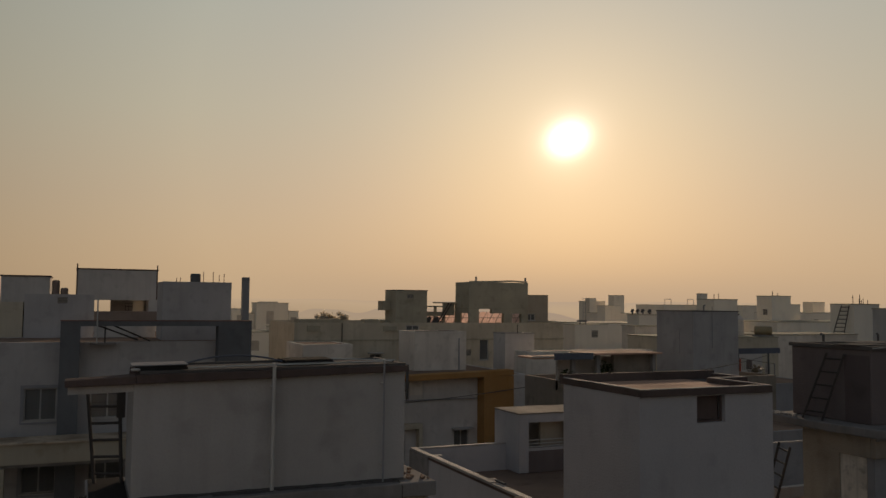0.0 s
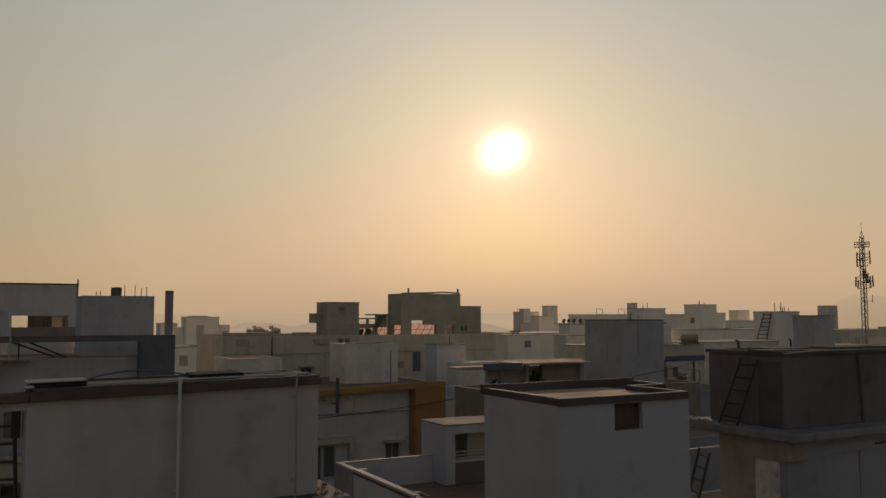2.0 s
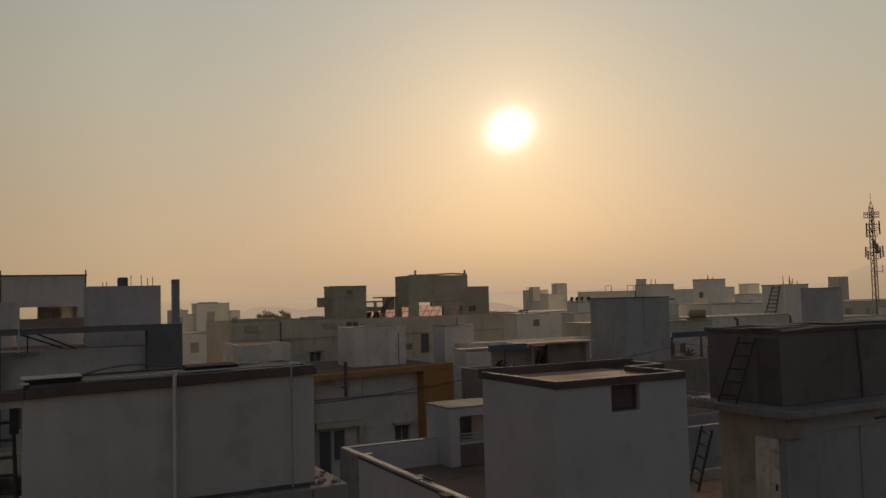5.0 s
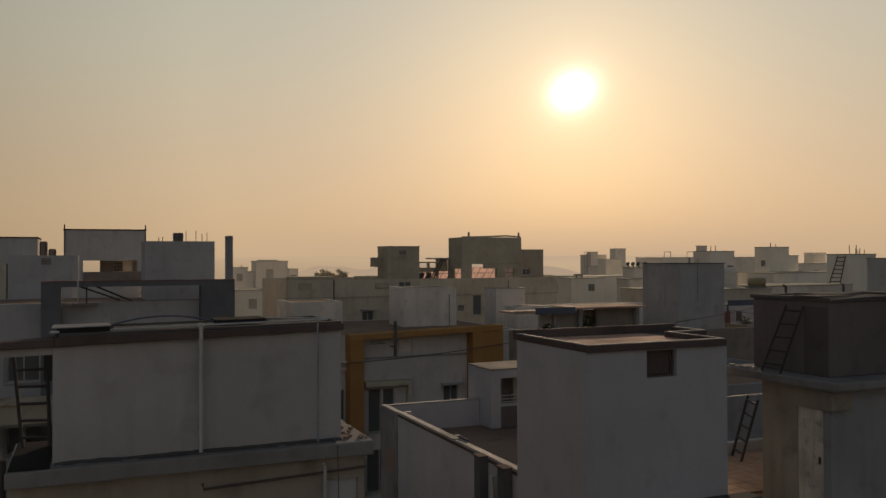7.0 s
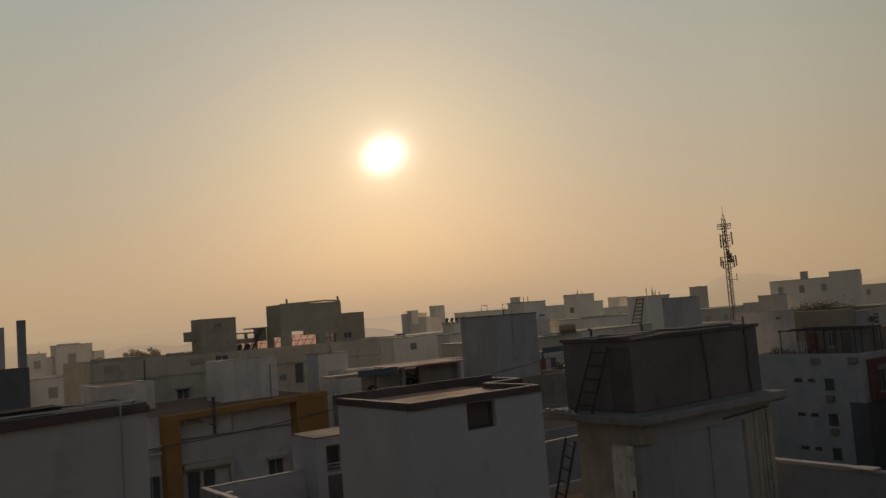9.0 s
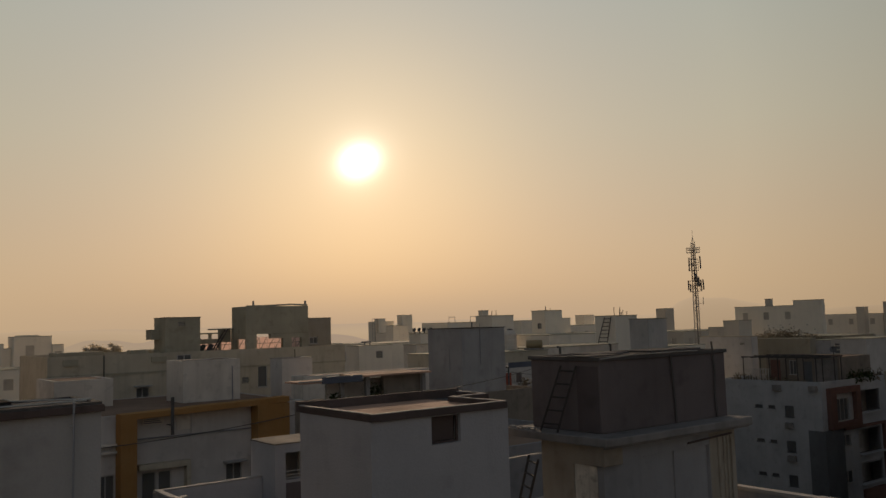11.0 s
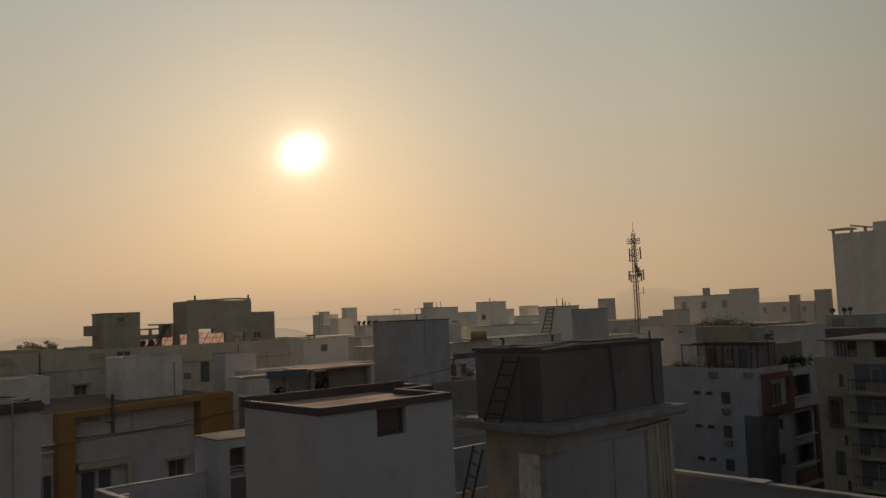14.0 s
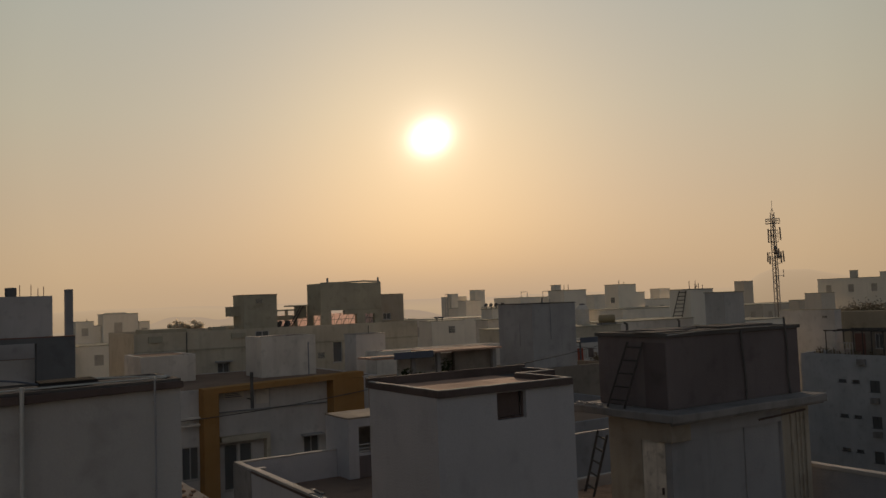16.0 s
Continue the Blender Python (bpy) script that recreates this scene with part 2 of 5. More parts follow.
# Haze as emission: the glow follows the sky's falloff away from the sun.
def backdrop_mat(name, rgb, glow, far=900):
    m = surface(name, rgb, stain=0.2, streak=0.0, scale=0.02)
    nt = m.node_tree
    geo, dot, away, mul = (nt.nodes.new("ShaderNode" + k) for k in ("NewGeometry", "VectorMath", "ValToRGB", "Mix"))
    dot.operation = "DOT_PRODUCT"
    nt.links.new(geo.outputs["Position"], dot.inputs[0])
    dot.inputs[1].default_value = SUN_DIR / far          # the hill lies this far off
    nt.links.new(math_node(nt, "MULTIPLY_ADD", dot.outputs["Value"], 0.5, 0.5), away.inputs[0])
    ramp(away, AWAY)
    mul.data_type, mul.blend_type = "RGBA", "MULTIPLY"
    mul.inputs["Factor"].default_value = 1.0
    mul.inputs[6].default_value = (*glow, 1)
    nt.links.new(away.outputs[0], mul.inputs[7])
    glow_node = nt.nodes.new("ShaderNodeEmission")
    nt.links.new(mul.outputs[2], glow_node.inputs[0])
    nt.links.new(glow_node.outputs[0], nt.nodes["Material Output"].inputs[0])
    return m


THIN_SHEET = sheet_mat("pale_thin_sheet", (0.50, 0.48, 0.44), 0.6)
PINK = sheet_mat("pink_sheet", (0.84, 0.70, 0.66), 0.85)
# Leaf tone much paler than foliage: haze put into the colour.
FAR_LEAF = sheet_mat("haze_pale_far_foliage", (0.68, 0.61, 0.50), 0.7)
DUSK_LEAF = sheet_mat("brownish_foliage", (0.25, 0.215, 0.16), 0.15)
HAZE = backdrop_mat("glowing_haze_ridge", (0.03, 0.03, 0.03), (0.60, 0.42, 0.262))
HAZE_TREES = backdrop_mat("glowing_haze_trees", (0.03, 0.03, 0.03), (0.475, 0.34, 0.222), 420)
# Pane tint lightened for the haze in front of the windows.
GLASS = glass_mat("window_glass", (0.20, 0.20, 0.20))
# Grey-brown lifted pale, so far windows lose contrast as in haze.
HAZED_BROWN = surface("hazed_grey_brown", (0.52, 0.47, 0.40), rough=0.7, stain=0.3)
CLOTH = surface("red_cloth", (0.34, 0.10, 0.07), stain=0.3)


# ---- building blocks ----
BASES = {}


def thing(name, x, y, z, label, category, group="", kind=""):
    ob = new(name)
    ob.empty_display_size = 0.3
    ob.location = (x, y, z)
    BASES[ob.name] = Vector((x, y, z))
    return tagged(ob, label, category, group, kind)


def base_of(ob):
    while ob.parent:
        ob = ob.parent
    return BASES.get(ob.name, Vector())


def part(name, bm, mat, parent, label=""):
    me = bpy.data.meshes.new(name)
    bmesh.ops.translate(bm, verts=bm.verts, vec=-base_of(parent))
    bmesh.ops.recalc_face_normals(bm, faces=bm.faces)
    bm.to_mesh(me)
    bm.free()
    me.materials.append(mat)
    ob = new(name, me)
    ob.parent = parent
    return tagged(ob, label)


def alone(name, bm, mat, label, category, kind="", group=""):
    """One plain mesh at top level, its origin at the middle of its base."""
    lo = Vector([min(v.co[i] for v in bm.verts) for i in range(3)])
    hi = Vector([max(v.co[i] for v in bm.verts) for i in range(3)])
    o = Vector(((lo.x + hi.x) / 2, (lo.y + hi.y) / 2, lo.z))
    bmesh.ops.translate(bm, verts=bm.verts, vec=-o)
    bmesh.ops.recalc_face_normals(bm, faces=bm.faces)
    me = bpy.data.meshes.new(name)
    bm.to_mesh(me)
    bm.free()
    me.materials.append(mat)
    ob = new(name, me)
    ob.location = o
    return tagged(ob, label, category, group, kind)


def box(bm, x0, x1, y0, y1, z0, z1, r=0.0):
    made = bmesh.ops.create_cube(bm, size=1.0)["verts"]
    for v in made:
        v.co = Vector(((x0 + x1) / 2 + v.co.x * (x1 - x0), (y0 + y1) / 2 + v.co.y * (y1 - y0), (z0 + z1) / 2 + v.co.z * (z1 - z0)))
    if r:
        edges = list({e for v in made for e in v.link_edges})
        bmesh.ops.bevel(bm, geom=edges, offset=r, segments=2, affect="EDGES", profile=0.5)
    return bm


def boxes(*all_of, r=0.0):
    bm = bmesh.new()
    for b in all_of:
        box(bm, *b, r=r)
    return bm


def tube(bm, pts, r, seg=8):
    pts = [Vector(p) for p in pts]
    rings = []
    for i, p in enumerate(pts):
        d = (pts[min(i + 1, len(pts) - 1)] - pts[max(i - 1, 0)]).normalized()
        side = d.cross(Vector((0, 0, 1)) if abs(d.z) < 0.95 else Vector((1, 0, 0))).normalized()
        top = side.cross(d)
        rings.append([bm.verts.new(p + r * (math.cos(a) * side + math.sin(a) * top)) for a in (2 * math.pi * k / seg for k in range(seg))])
    for a, b in zip(rings, rings[1:]):
        for k in range(seg):
            bm.faces.new((a[k], a[(k + 1) % seg], b[(k + 1) % seg], b[k]))
    bm.faces.new(rings[0][::-1])
    bm.faces.new(rings[-1])
    return bm


def tubes(*runs, seg=8):
    bm = bmesh.new()
    for pts, r in runs:
        tube(bm, pts, r, seg)
    return bm


def sagging(a, b, sag, steps=14):
    a, b = Vector(a), Vector(b)
    return [a.lerp(b, k / steps) - Vector((0, 0, sag * 4 * (k / steps) * (1 - k / steps))) for k in range(steps + 1)]


def lathe(bm, x, y, prof, seg=20):
    rings = [[bm.verts.new((x + r * math.cos(2 * math.pi * k / seg), y + r * math.sin(2 * math.pi * k / seg), z)) for k in range(seg)] for r, z in prof]
    for a, b in zip(rings, rings[1:]):
        for k in range(seg):
            bm.faces.new((a[k], a[(k + 1) % seg], b[(k + 1) % seg], b[k]))
    bm.faces.new(rings[0][::-1])
    bm.faces.new(rings[-1])
    return bm


def pierced(u0, u1, z0, z1, w0, w1, holes, side):
    """A wall as one closed shell from u0 to u1, w0 to w1 thick, with openings right through; side: 'front' runs along x, 'left' along y."""
    bm = bmesh.new()
    holes = [h for h in holes if h[0] < u1 and h[1] > u0]
    us = sorted({round(u, 4) for u in (u0, u1, *(h[i] for h in holes for i in (0, 1))) if u0 <= u <= u1})
    zs = sorted({round(z, 4) for z in (z0, z1, *(h[i] for h in holes for i in (2, 3))) if z0 <= z <= z1})
    nu, nz = len(us) - 1, len(zs) - 1

    def solid(i, j):
        if not (0 <= i < nu and 0 <= j < nz):
            return False
        u, z = (us[i] + us[i + 1]) / 2, (zs[j] + zs[j + 1]) / 2
        return not any(h[0] < u < h[1] and h[2] < z < h[3] for h in holes)

    verts = {}

    def v(i, j, k):
        if (i, j, k) not in verts:
            w = (w0, w1)[k]
            verts[i, j, k] = bm.verts.new((us[i], w, zs[j]) if side == "front" else (w, us[i], zs[j]))
        return verts[i, j, k]

    for i in range(nu):
        for j in range(nz):
            if not solid(i, j):
                continue
            for k in (0, 1):
                bm.faces.new((v(i, j, k), v(i + 1, j, k), v(i + 1, j + 1, k), v(i, j + 1, k)))
            for di, dj, a, b in ((-1, 0, (i, j), (i, j + 1)), (1, 0, (i + 1, j), (i + 1, j + 1)), (0, -1, (i, j), (i + 1, j)), (0, 1, (i, j + 1), (i + 1, j + 1))):
                if not solid(i + di, j + dj):
                    bm.faces.new((v(*a, 0), v(*b, 0), v(*b, 1), v(*a, 1)))
    return bm


def ring(x0, x1, y0, y1, z0, z1, w):
    """A closed rectangular rim of width w."""
    bm = bmesh.new()
    outer, inner = ((x0, y0), (x1, y0), (x1, y1), (x0, y1)), ((x0 + w, y0 + w), (x1 - w, y0 + w), (x1 - w, y1 - w), (x0 + w, y1 - w))
    lo, hi, li, hi2 = ([bm.verts.new((x, y, z)) for x, y in loop] for loop, z in ((outer, z0), (outer, z1), (inner, z0), (inner, z1)))
    for k in range(4):
        n = (k + 1) % 4
        for q in ((lo[k], lo[n], hi[n], hi[k]), (li[n], li[k], hi2[k], hi2[n]), (hi[k], hi[n], hi2[n], hi2[k]), (lo[n], lo[k], li[k], li[n])):
            bm.faces.new(q)
    edges = [e for e in bm.edges if abs(e.verts[0].co.z - e.verts[1].co.z) < 1e-6 and e.verts[0].co.z == z1]
    bmesh.ops.bevel(bm, geom=edges, offset=min(0.012, w * 0.2), segments=2, affect="EDGES", profile=0.5)
    return bm


def rough(bm, step=0.35, amp=0.008):
    """Cuts a shape into short lengths and sets its corners slightly out of true, like trowelled or chipped work."""
    for axis in (0, 1):
        lo, hi = min(v.co[axis] for v in bm.verts), max(v.co[axis] for v in bm.verts)
        n = int((hi - lo) / step)
        way = Vector((1, 0, 0)) if axis == 0 else Vector((0, 1, 0))
        for k in range(1, n):
            at = way * (lo + (hi - lo) * (k + random.uniform(-0.3, 0.3)) / n)
            bmesh.ops.bisect_plane(bm, geom=bm.verts[:] + bm.edges[:] + bm.faces[:], plane_co=at, plane_no=way, dist=1e-5)
    for v in bm.verts:
        v.co += noise.noise_vector(v.co * 4.3) * amp + noise.noise_vector(v.co * 17.0) * amp * 0.5
    return bm


def on_wall(side, u0, u1, d0, d1, z0, z1):
    return (u0, u1, d0, d1, z0, z1) if side == "front" else (d0, d1, u0, u1, z0, z1)


def window(parent, side, u0, u1, z0, z1, face, leaves=2, shade=0.0, frame_mat=None, surround=None, bars=0):
    """A framed window set 7 cm into the wall: frame with mullions, panes, a sill, and where wanted a sunshade slab, a painted surround and bars."""
    mat = frame_mat or FRAME
    t = min(0.05, (u1 - u0) * 0.1)
    cuts = [u0 + (u1 - u0) * k / leaves for k in range(leaves + 1)]
    bm = bmesh.new()
    for b in ((u0, u1, z0, z0 + t), (u0, u1, z1 - t, z1)):
        box(bm, *on_wall(side, b[0], b[1], face + 0.07, face + 0.13, b[2], b[3]))
    for k, u in enumerate(cuts):
        a, b = (u, u + t) if k == 0 else (u - t, u) if k == leaves else (u - t / 2, u + t / 2)
        box(bm, *on_wall(side, a, b, face + 0.068, face + 0.132, z0 + t, z1 - t))
    win = part("window", bm, mat, parent)
    for a, b in zip(cuts, cuts[1:]):
        pane = part("pane", boxes(on_wall(side, a + t * 0.6, b - t * 0.6, face + 0.095, face + 0.103, z0 + t, z1 - t)), GLASS, win, "dark window glass")
        pane.visible_shadow = False
    part("sill", boxes(on_wall(side, u0 - 0.06, u1 + 0.06, face - 0.06, face + 0.07, z0 - 0.05, z0)), mat, win)
    if shade:
        part("sunshade", boxes(on_wall(side, u0 - 0.15, u1 + 0.15, face - shade, face - 0.002, z1 + 0.06, z1 + 0.14)), OFFWHITE, win, "thin concrete sunshade")
    if surround:
        w = 0.14
        part("surround", boxes(on_wall(side, u0 - w, u0, face - 0.05, face - 0.002, z0 - w, z1 + w), on_wall(side, u1, u1 + w, face - 0.05, face - 0.002, z0 - w, z1 + w),
                               on_wall(side, u0, u1, face - 0.05, face - 0.002, z1, z1 + w), on_wall(side, u0, u1, face - 0.062, face - 0.002, z0 - w, z0 - 0.05)), surround, win, "painted window surround")
    for k in range(bars):
        z = z0 + (z1 - z0) * (k + 1) / (bars + 1)
        part("bar", boxes(on_wall(side, u0, u1, face + 0.03, face + 0.045, z - 0.008, z + 0.008)), BLACK_STEEL, win)
    return win


def sloped(bm):
    """The tank roof falls slightly towards its ladder end, and its slab thickens there."""
    for v in bm.verts:
        if v.co.z > 16.5:
            f = min(1.0, max(0.0, (v.co.z - 17.0) / 0.14))
            v.co.z -= (-0.012 + 0.022 * (4.45 - v.co.x)) * (1 - f) + (0.04 + 0.013 * (4.45 - v.co.x)) * f
    return bm


def house(name, label, x0, x1, y0, y1, z0, z1, mat, front=(), left=(), parapet=0.0, slab=None, slab_mat=None, category="building", group="", thick=0.2, cap=None):
    """A hollow building with pierced front and left walls, a roof, and a parapet or an overhanging slab."""
    ob = thing(name, (x0 + x1) / 2, (y0 + y1) / 2, z0, label, category, group)
    part("wall", pierced(x0, x1, z0, z1, y0, y0 + thick, front, "front"), mat, ob)
    part("wall", pierced(y0 + thick, y1, z0, z1, x0, x0 + thick, left, "left"), mat, ob)
    part("wall", boxes((x0 + thick, x1, y1 - thick, y1, z0, z1)), mat, ob)
    part("wall", boxes((x1 - thick, x1, y0 + thick, y1 - thick, z0, z1)), mat, ob)
    part("roof", boxes((x0 + thick, x1 - thick, y0 + thick, y1 - thick, z1 - 0.16, z1 - 0.02)), TERRACE, ob, "dusty flat roof")
    if parapet:
        part("parapet", ring(x0, x1, y0, y1, z1, z1 + parapet, 0.12), cap or mat, ob)
    if slab:
        o, t = slab
        part("roof_slab", boxes((x0 - o, x1 + o, y0 - o, y1 + o, z1, z1 + t), r=0.012), slab_mat or CEMENT, ob, "projecting roof slab")
    for side, holes, face in (("front", front, y0), ("left", left, x0)):
        for h in holes:
            if h[4] == "window":
                window(ob, side, *h[:4], face, **(h[5] if len(h) > 5 else {}))
            elif h[4] in ("vent", "shutter"):
                # A shutter entry is a pale panel: a far window dulled by haze.
                v = part(h[4], boxes(on_wall(side, h[0], h[1], face + 0.10, face + 0.13, h[2], h[3])), DARK if h[4] == "vent" else HAZED_BROWN, ob, "dark louvred vent" if h[4] == "vent" else "pale panel for a haze-dulled far window")
                for k in range(4):
                    zz = h[2] + (h[3] - h[2]) * (k + 0.3) / 4
                    part("slat", boxes(on_wall(side, h[0], h[1], face + 0.04, face + 0.098, zz, zz + (h[3] - h[2]) * 0.08)), HAZED_BROWN, v)
            elif h[4] == "door":
                part("door", boxes(on_wall(side, h[0], h[1], face + 0.05, face + 0.09, h[2], h[3])), h[5], ob, "closed door leaf")
    return ob


def ladder(label, feet, tops, rungs, r=0.02, group="ladders", mat=None):
    """feet and tops: the two ends of the side rails."""
    mat = mat or BLACK_STEEL
    fl, fr, tl, tr = (Vector(v) for v in (*feet, *tops))
    c = (fl + fr) / 2
    ob = thing("ladder", c.x, c.y, min(fl.z, fr.z), label, "ladder", group)
    for a, b in ((fl, tl), (fr, tr)):
        part("side_rail", tubes(([a, b], r)), mat, ob)
    for k in range(rungs):
        f = (k + 0.6) / rungs
        part("rung", tubes(([fl.lerp(tl, f), fr.lerp(tr, f)], r * 0.8)), mat, ob)
    return ob


# ---- ground ----
bm = bmesh.new()
bmesh.ops.create_grid(bm, x_segments=8, y_segments=8, size=2400)
alone("ground", bm, EARTH, "dusty open ground between the houses", "ground", "structure")

# ---- the house underfoot ----
house("apartment_house", "plain house with a walled roof terrace", -8.0, 3.4, -10.0, 1.5, 0, 16.45, OFFWHITE, parapet=0.75)

# ---- the house with the long water tank ----
tank = thing("water_tank_house", 2.4, 12.3, 15.45, "long off-white rooftop water tank with dark slab edge", "water tank")
part("wall", sloped(boxes((0.68, 4.44, 11.65, 12.98, 15.45, 17.0), r=0.012)), OFFWHITE, tank)
part("roof_slab", rough(sloped(boxes((0.70, 4.46, 11.56, 13.06, 17.0, 17.14), r=0.012)), 0.35, 0.008), MAROON, tank, "dark maroon-edged roof slab")
bm = rough(sloped(boxes((-0.14, 0.698, 11.56, 11.92, 17.0, 17.14), r=0.012)), 0.3, 0.008)
for v in bm.verts:
    if v.co.z > 16.98:
        v.co.z -= 0.012 + 0.03 * max(0.0, 0.70 - v.co.x) / 0.84
part("sunshade", bm, MAROON, tank, "dark overhanging slab end")
part("beam", sloped(boxes((-0.1, 0.678, 11.66, 11.9, 16.90, 16.998))), OFFWHITE, tank)
part("roof_skin", sloped(boxes((0.78, 4.4, 11.68, 12.98, 17.142, 17.150))), TAR, tank, "tarred roof skin")
part("rim", rough(sloped(ring(0.75, 4.44, 11.62, 13.04, 17.142, 17.175, 0.09)), 0.35, 0.008), TAR, tank)
for x, z, r, m in ((2.48, 17.13, 0.026, PVC), (4.07, 17.15, 0.014, GREY)):
    pipe = part("drain_pipe", tubes(([(x, 11.525, 15.46), (x, 11.525, z)], r), seg=12), m, tank, "plastic down pipe")
    part("cap", tubes(([(x, 11.525, z + 0.002), (x, 11.525, z + 0.045)], r + 0.008), seg=12), PVC, pipe)
    for zc in (15.7, 16.85):
        part("clamp", boxes((x - r - 0.006, x + r + 0.006, 11.535, 11.648, zc, zc + 0.012)), PVC, pipe)
part("ledge", rough(boxes((0.16, 4.84, 11.36, 13.2, 15.24, 15.448), r=0.02), 0.35, 0.01), CEMENT, tank, "cement ledge under the tank")
part("fillet", rough(boxes((0.69, 4.43, 11.57, 11.648, 15.452, 15.472), r=0.008), 0.14, 0.016), TAR, tank, "ragged tar fillet")
for x0, x1, y0 in ((0.8, 1.5, 11.50), (1.7, 2.5, 11.47), (2.55, 3.5, 11.50), (3.6, 4.3, 11.49)):
    part("tar_smear", rough(boxes((x0, x1, y0, 11.57, 15.450, 15.454)), 0.12, 0.012), TAR, tank, "dark tar smear")
# Black skin stands for the shade on this end of the ledge.
part("shade_skin", rough(boxes((0.19, 0.66, 11.40, 13.16, 15.452, 15.460)), 0.2, 0.006), MATT_BLACK, tank, "ledge end darkened for shade")
sh = house("stair_house", "cream stair house under the long tank", 0.2, 4.75, 11.55, 13.1, 13.4, 15.238, OLD_CREAM,
      front=((0.9, 2.4, 13.45, 14.85, "door", BEIGE), (4.2, 4.65, 13.45, 14.9, "door", WHITE)))
pipe = thing("water_pipe", 3.6, 11.5, 14.5, "rusty horizontal water pipe with a white drop", "pipe")
part("run", tubes(([(2.5, 11.53, 15.04), (2.5, 11.47, 14.98), (4.75, 11.47, 15.06)], 0.018)), MAROON, pipe)
drop = part("drop", tubes(([(4.15, 11.46, 15.12), (4.15, 11.46, 14.3)], 0.024), seg=10), PVC, pipe, "white plastic pipe")
part("elbow", tubes(([(4.15, 11.46, 15.12), (4.15, 11.5, 15.15), (4.15, 11.54, 15.15)], 0.026), seg=10), PVC, drop)
house("apartment_house", "lower storeys of the off-white apartment house", 0.05, 5.0, 11.5, 20.0, 0, 13.4, OFFWHITE)
lad = ladder("black steel ladder standing by the long tank", ((0.27, 12.85, 15.45), (0.62, 12.72, 15.45)), ((0.14, 12.88, 16.84), (0.56, 12.8, 16.85)), 6, 0.025)
# Added plate: stands in for the dark window seen behind the ladder.
part("plate", boxes((0.53, 0.645, 12.76, 12.79, 16.36, 16.86)), BLACK_STEEL, lad, "black plate in place of the dark window behind")
post = thing("iron_post", 0.12, 11.56, 13.38, "short black iron post beside the ledge", "post")
part("shaft", tubes(([(0.12, 11.6, 13.38), (0.12, 11.6, 15.56)], 0.045)), BLACK_STEEL, post)
part("foot", boxes((0.06, 0.19, 11.52, 11.7, 13.38, 13.41)), BLACK_STEEL, post)

sheet = thing("roof_boards", 0.98, 12.0, 17.14, "stack of thin boards lying on the tank roof", "boards")
for k, (m, x0, x1) in enumerate(((MATT_BLACK, 0.74, 1.36), (MATT_BLACK, 0.72, 1.35), (GREY, 0.66, 1.37))):
    part("board", sloped(boxes((x0, x1, 11.72 + 0.03 * k, 12.35, (17.178, 17.208, 17.236)[k], (17.206, 17.234, 17.247)[k]))), m, sheet)
part("stone", sloped(boxes((0.64, 0.76, 11.66, 11.78, 17.178, 17.21), r=0.02)), FRAME, sheet, "pale broken stone")
panel = thing("roof_panel", 3.1, 12.3, 17.14, "dark flat panel lying on the tank roof", "panel")
part("panel", sloped(boxes((2.75, 3.45, 12.05, 12.6, 17.178, 17.235))), MATT_BLACK, panel)
part("edge", sloped(boxes((2.73, 3.47, 12.02, 12.048, 17.178, 17.20))), CHARCOAL, panel)
pl = thing("plastic_pipe", 2.5, 11.85, 17.14, "white plastic pipe lying along the tank roof", "pipe")
part("run", sloped(tubes(([(1.3, 11.8, 17.19), (2.5, 11.85, 17.19), (4.3, 11.84, 17.19)], 0.012))), PVC, pl)
part("branch", sloped(tubes(([(3.4, 12.9, 17.19), (4.4, 12.0, 17.19)], 0.012))), PVC, pl)
hose = thing("water_hose", 1.9, 12.3, 17.14, "arched dark blue hose over the tank roof", "hose")
part("hose", sloped(tubes((sagging((1.34, 12.3, 17.2), (2.8, 12.25, 17.19), -0.115), 0.012))), BAND_BLUE, hose)
part("valve_box", sloped(boxes((1.27, 1.41, 12.22, 12.38, 17.151, 17.215))), CHARCOAL, hose)

rb = thing("brick_rubble", 4.6, 12.2, 15.448, "broken reddish bricks left on the cement ledge", "bricks")
for k in range(22):
    x, y, w = random.uniform(4.5, 4.78), random.uniform(11.5, 12.9), random.uniform(0.014, 0.034)
    part("brick", rough(boxes((x - w, x + w, y - w * 1.6, y + w * 1.6, 15.446, 15.455 + w * 0.9), r=0.008), 1, 0.01), TERRACE, rb)

wire = thing("wire", 4.3, 11.4, 13.4, "thin dark wire hanging down the wall", "wire")
part("strand", tubes((sagging((4.3, 11.34, 15.42), (4.36, 11.44, 13.4), 0.0), 0.006), seg=5), BLACK_STEEL, wire)
part("strand", tubes(([(4.3, 11.34, 15.42), (4.29, 11.5, 15.47), (4.2, 11.63, 15.47)], 0.006), seg=5), BLACK_STEEL, wire)

# ---- the house with the stair block and white parapet ----
th = house("apartment_house", "white apartment house with a walled roof terrace", 8.52, 16.0, 13.46, 21.9, 0, 13.3, PALE)
stair = thing("stair_block", 9.6, 12.2, 0, "tall whitewashed stair block with a walled flat roof", "stair block")
X0, X1, Y0, Y1, Z0, Z1 = 8.175, 10.93, 11.05, 13.32, 0.0, 16.56
part("wall", pierced(X0, X1, Z0, Z1, Y0, Y0 + 0.18, ((9.31, 9.90, 16.1, 16.54),), "front"), PALE, stair)
part("wall", boxes((X0, X0 + 0.18, Y0 + 0.18, Y1, Z0, Z1)), PALE, stair)
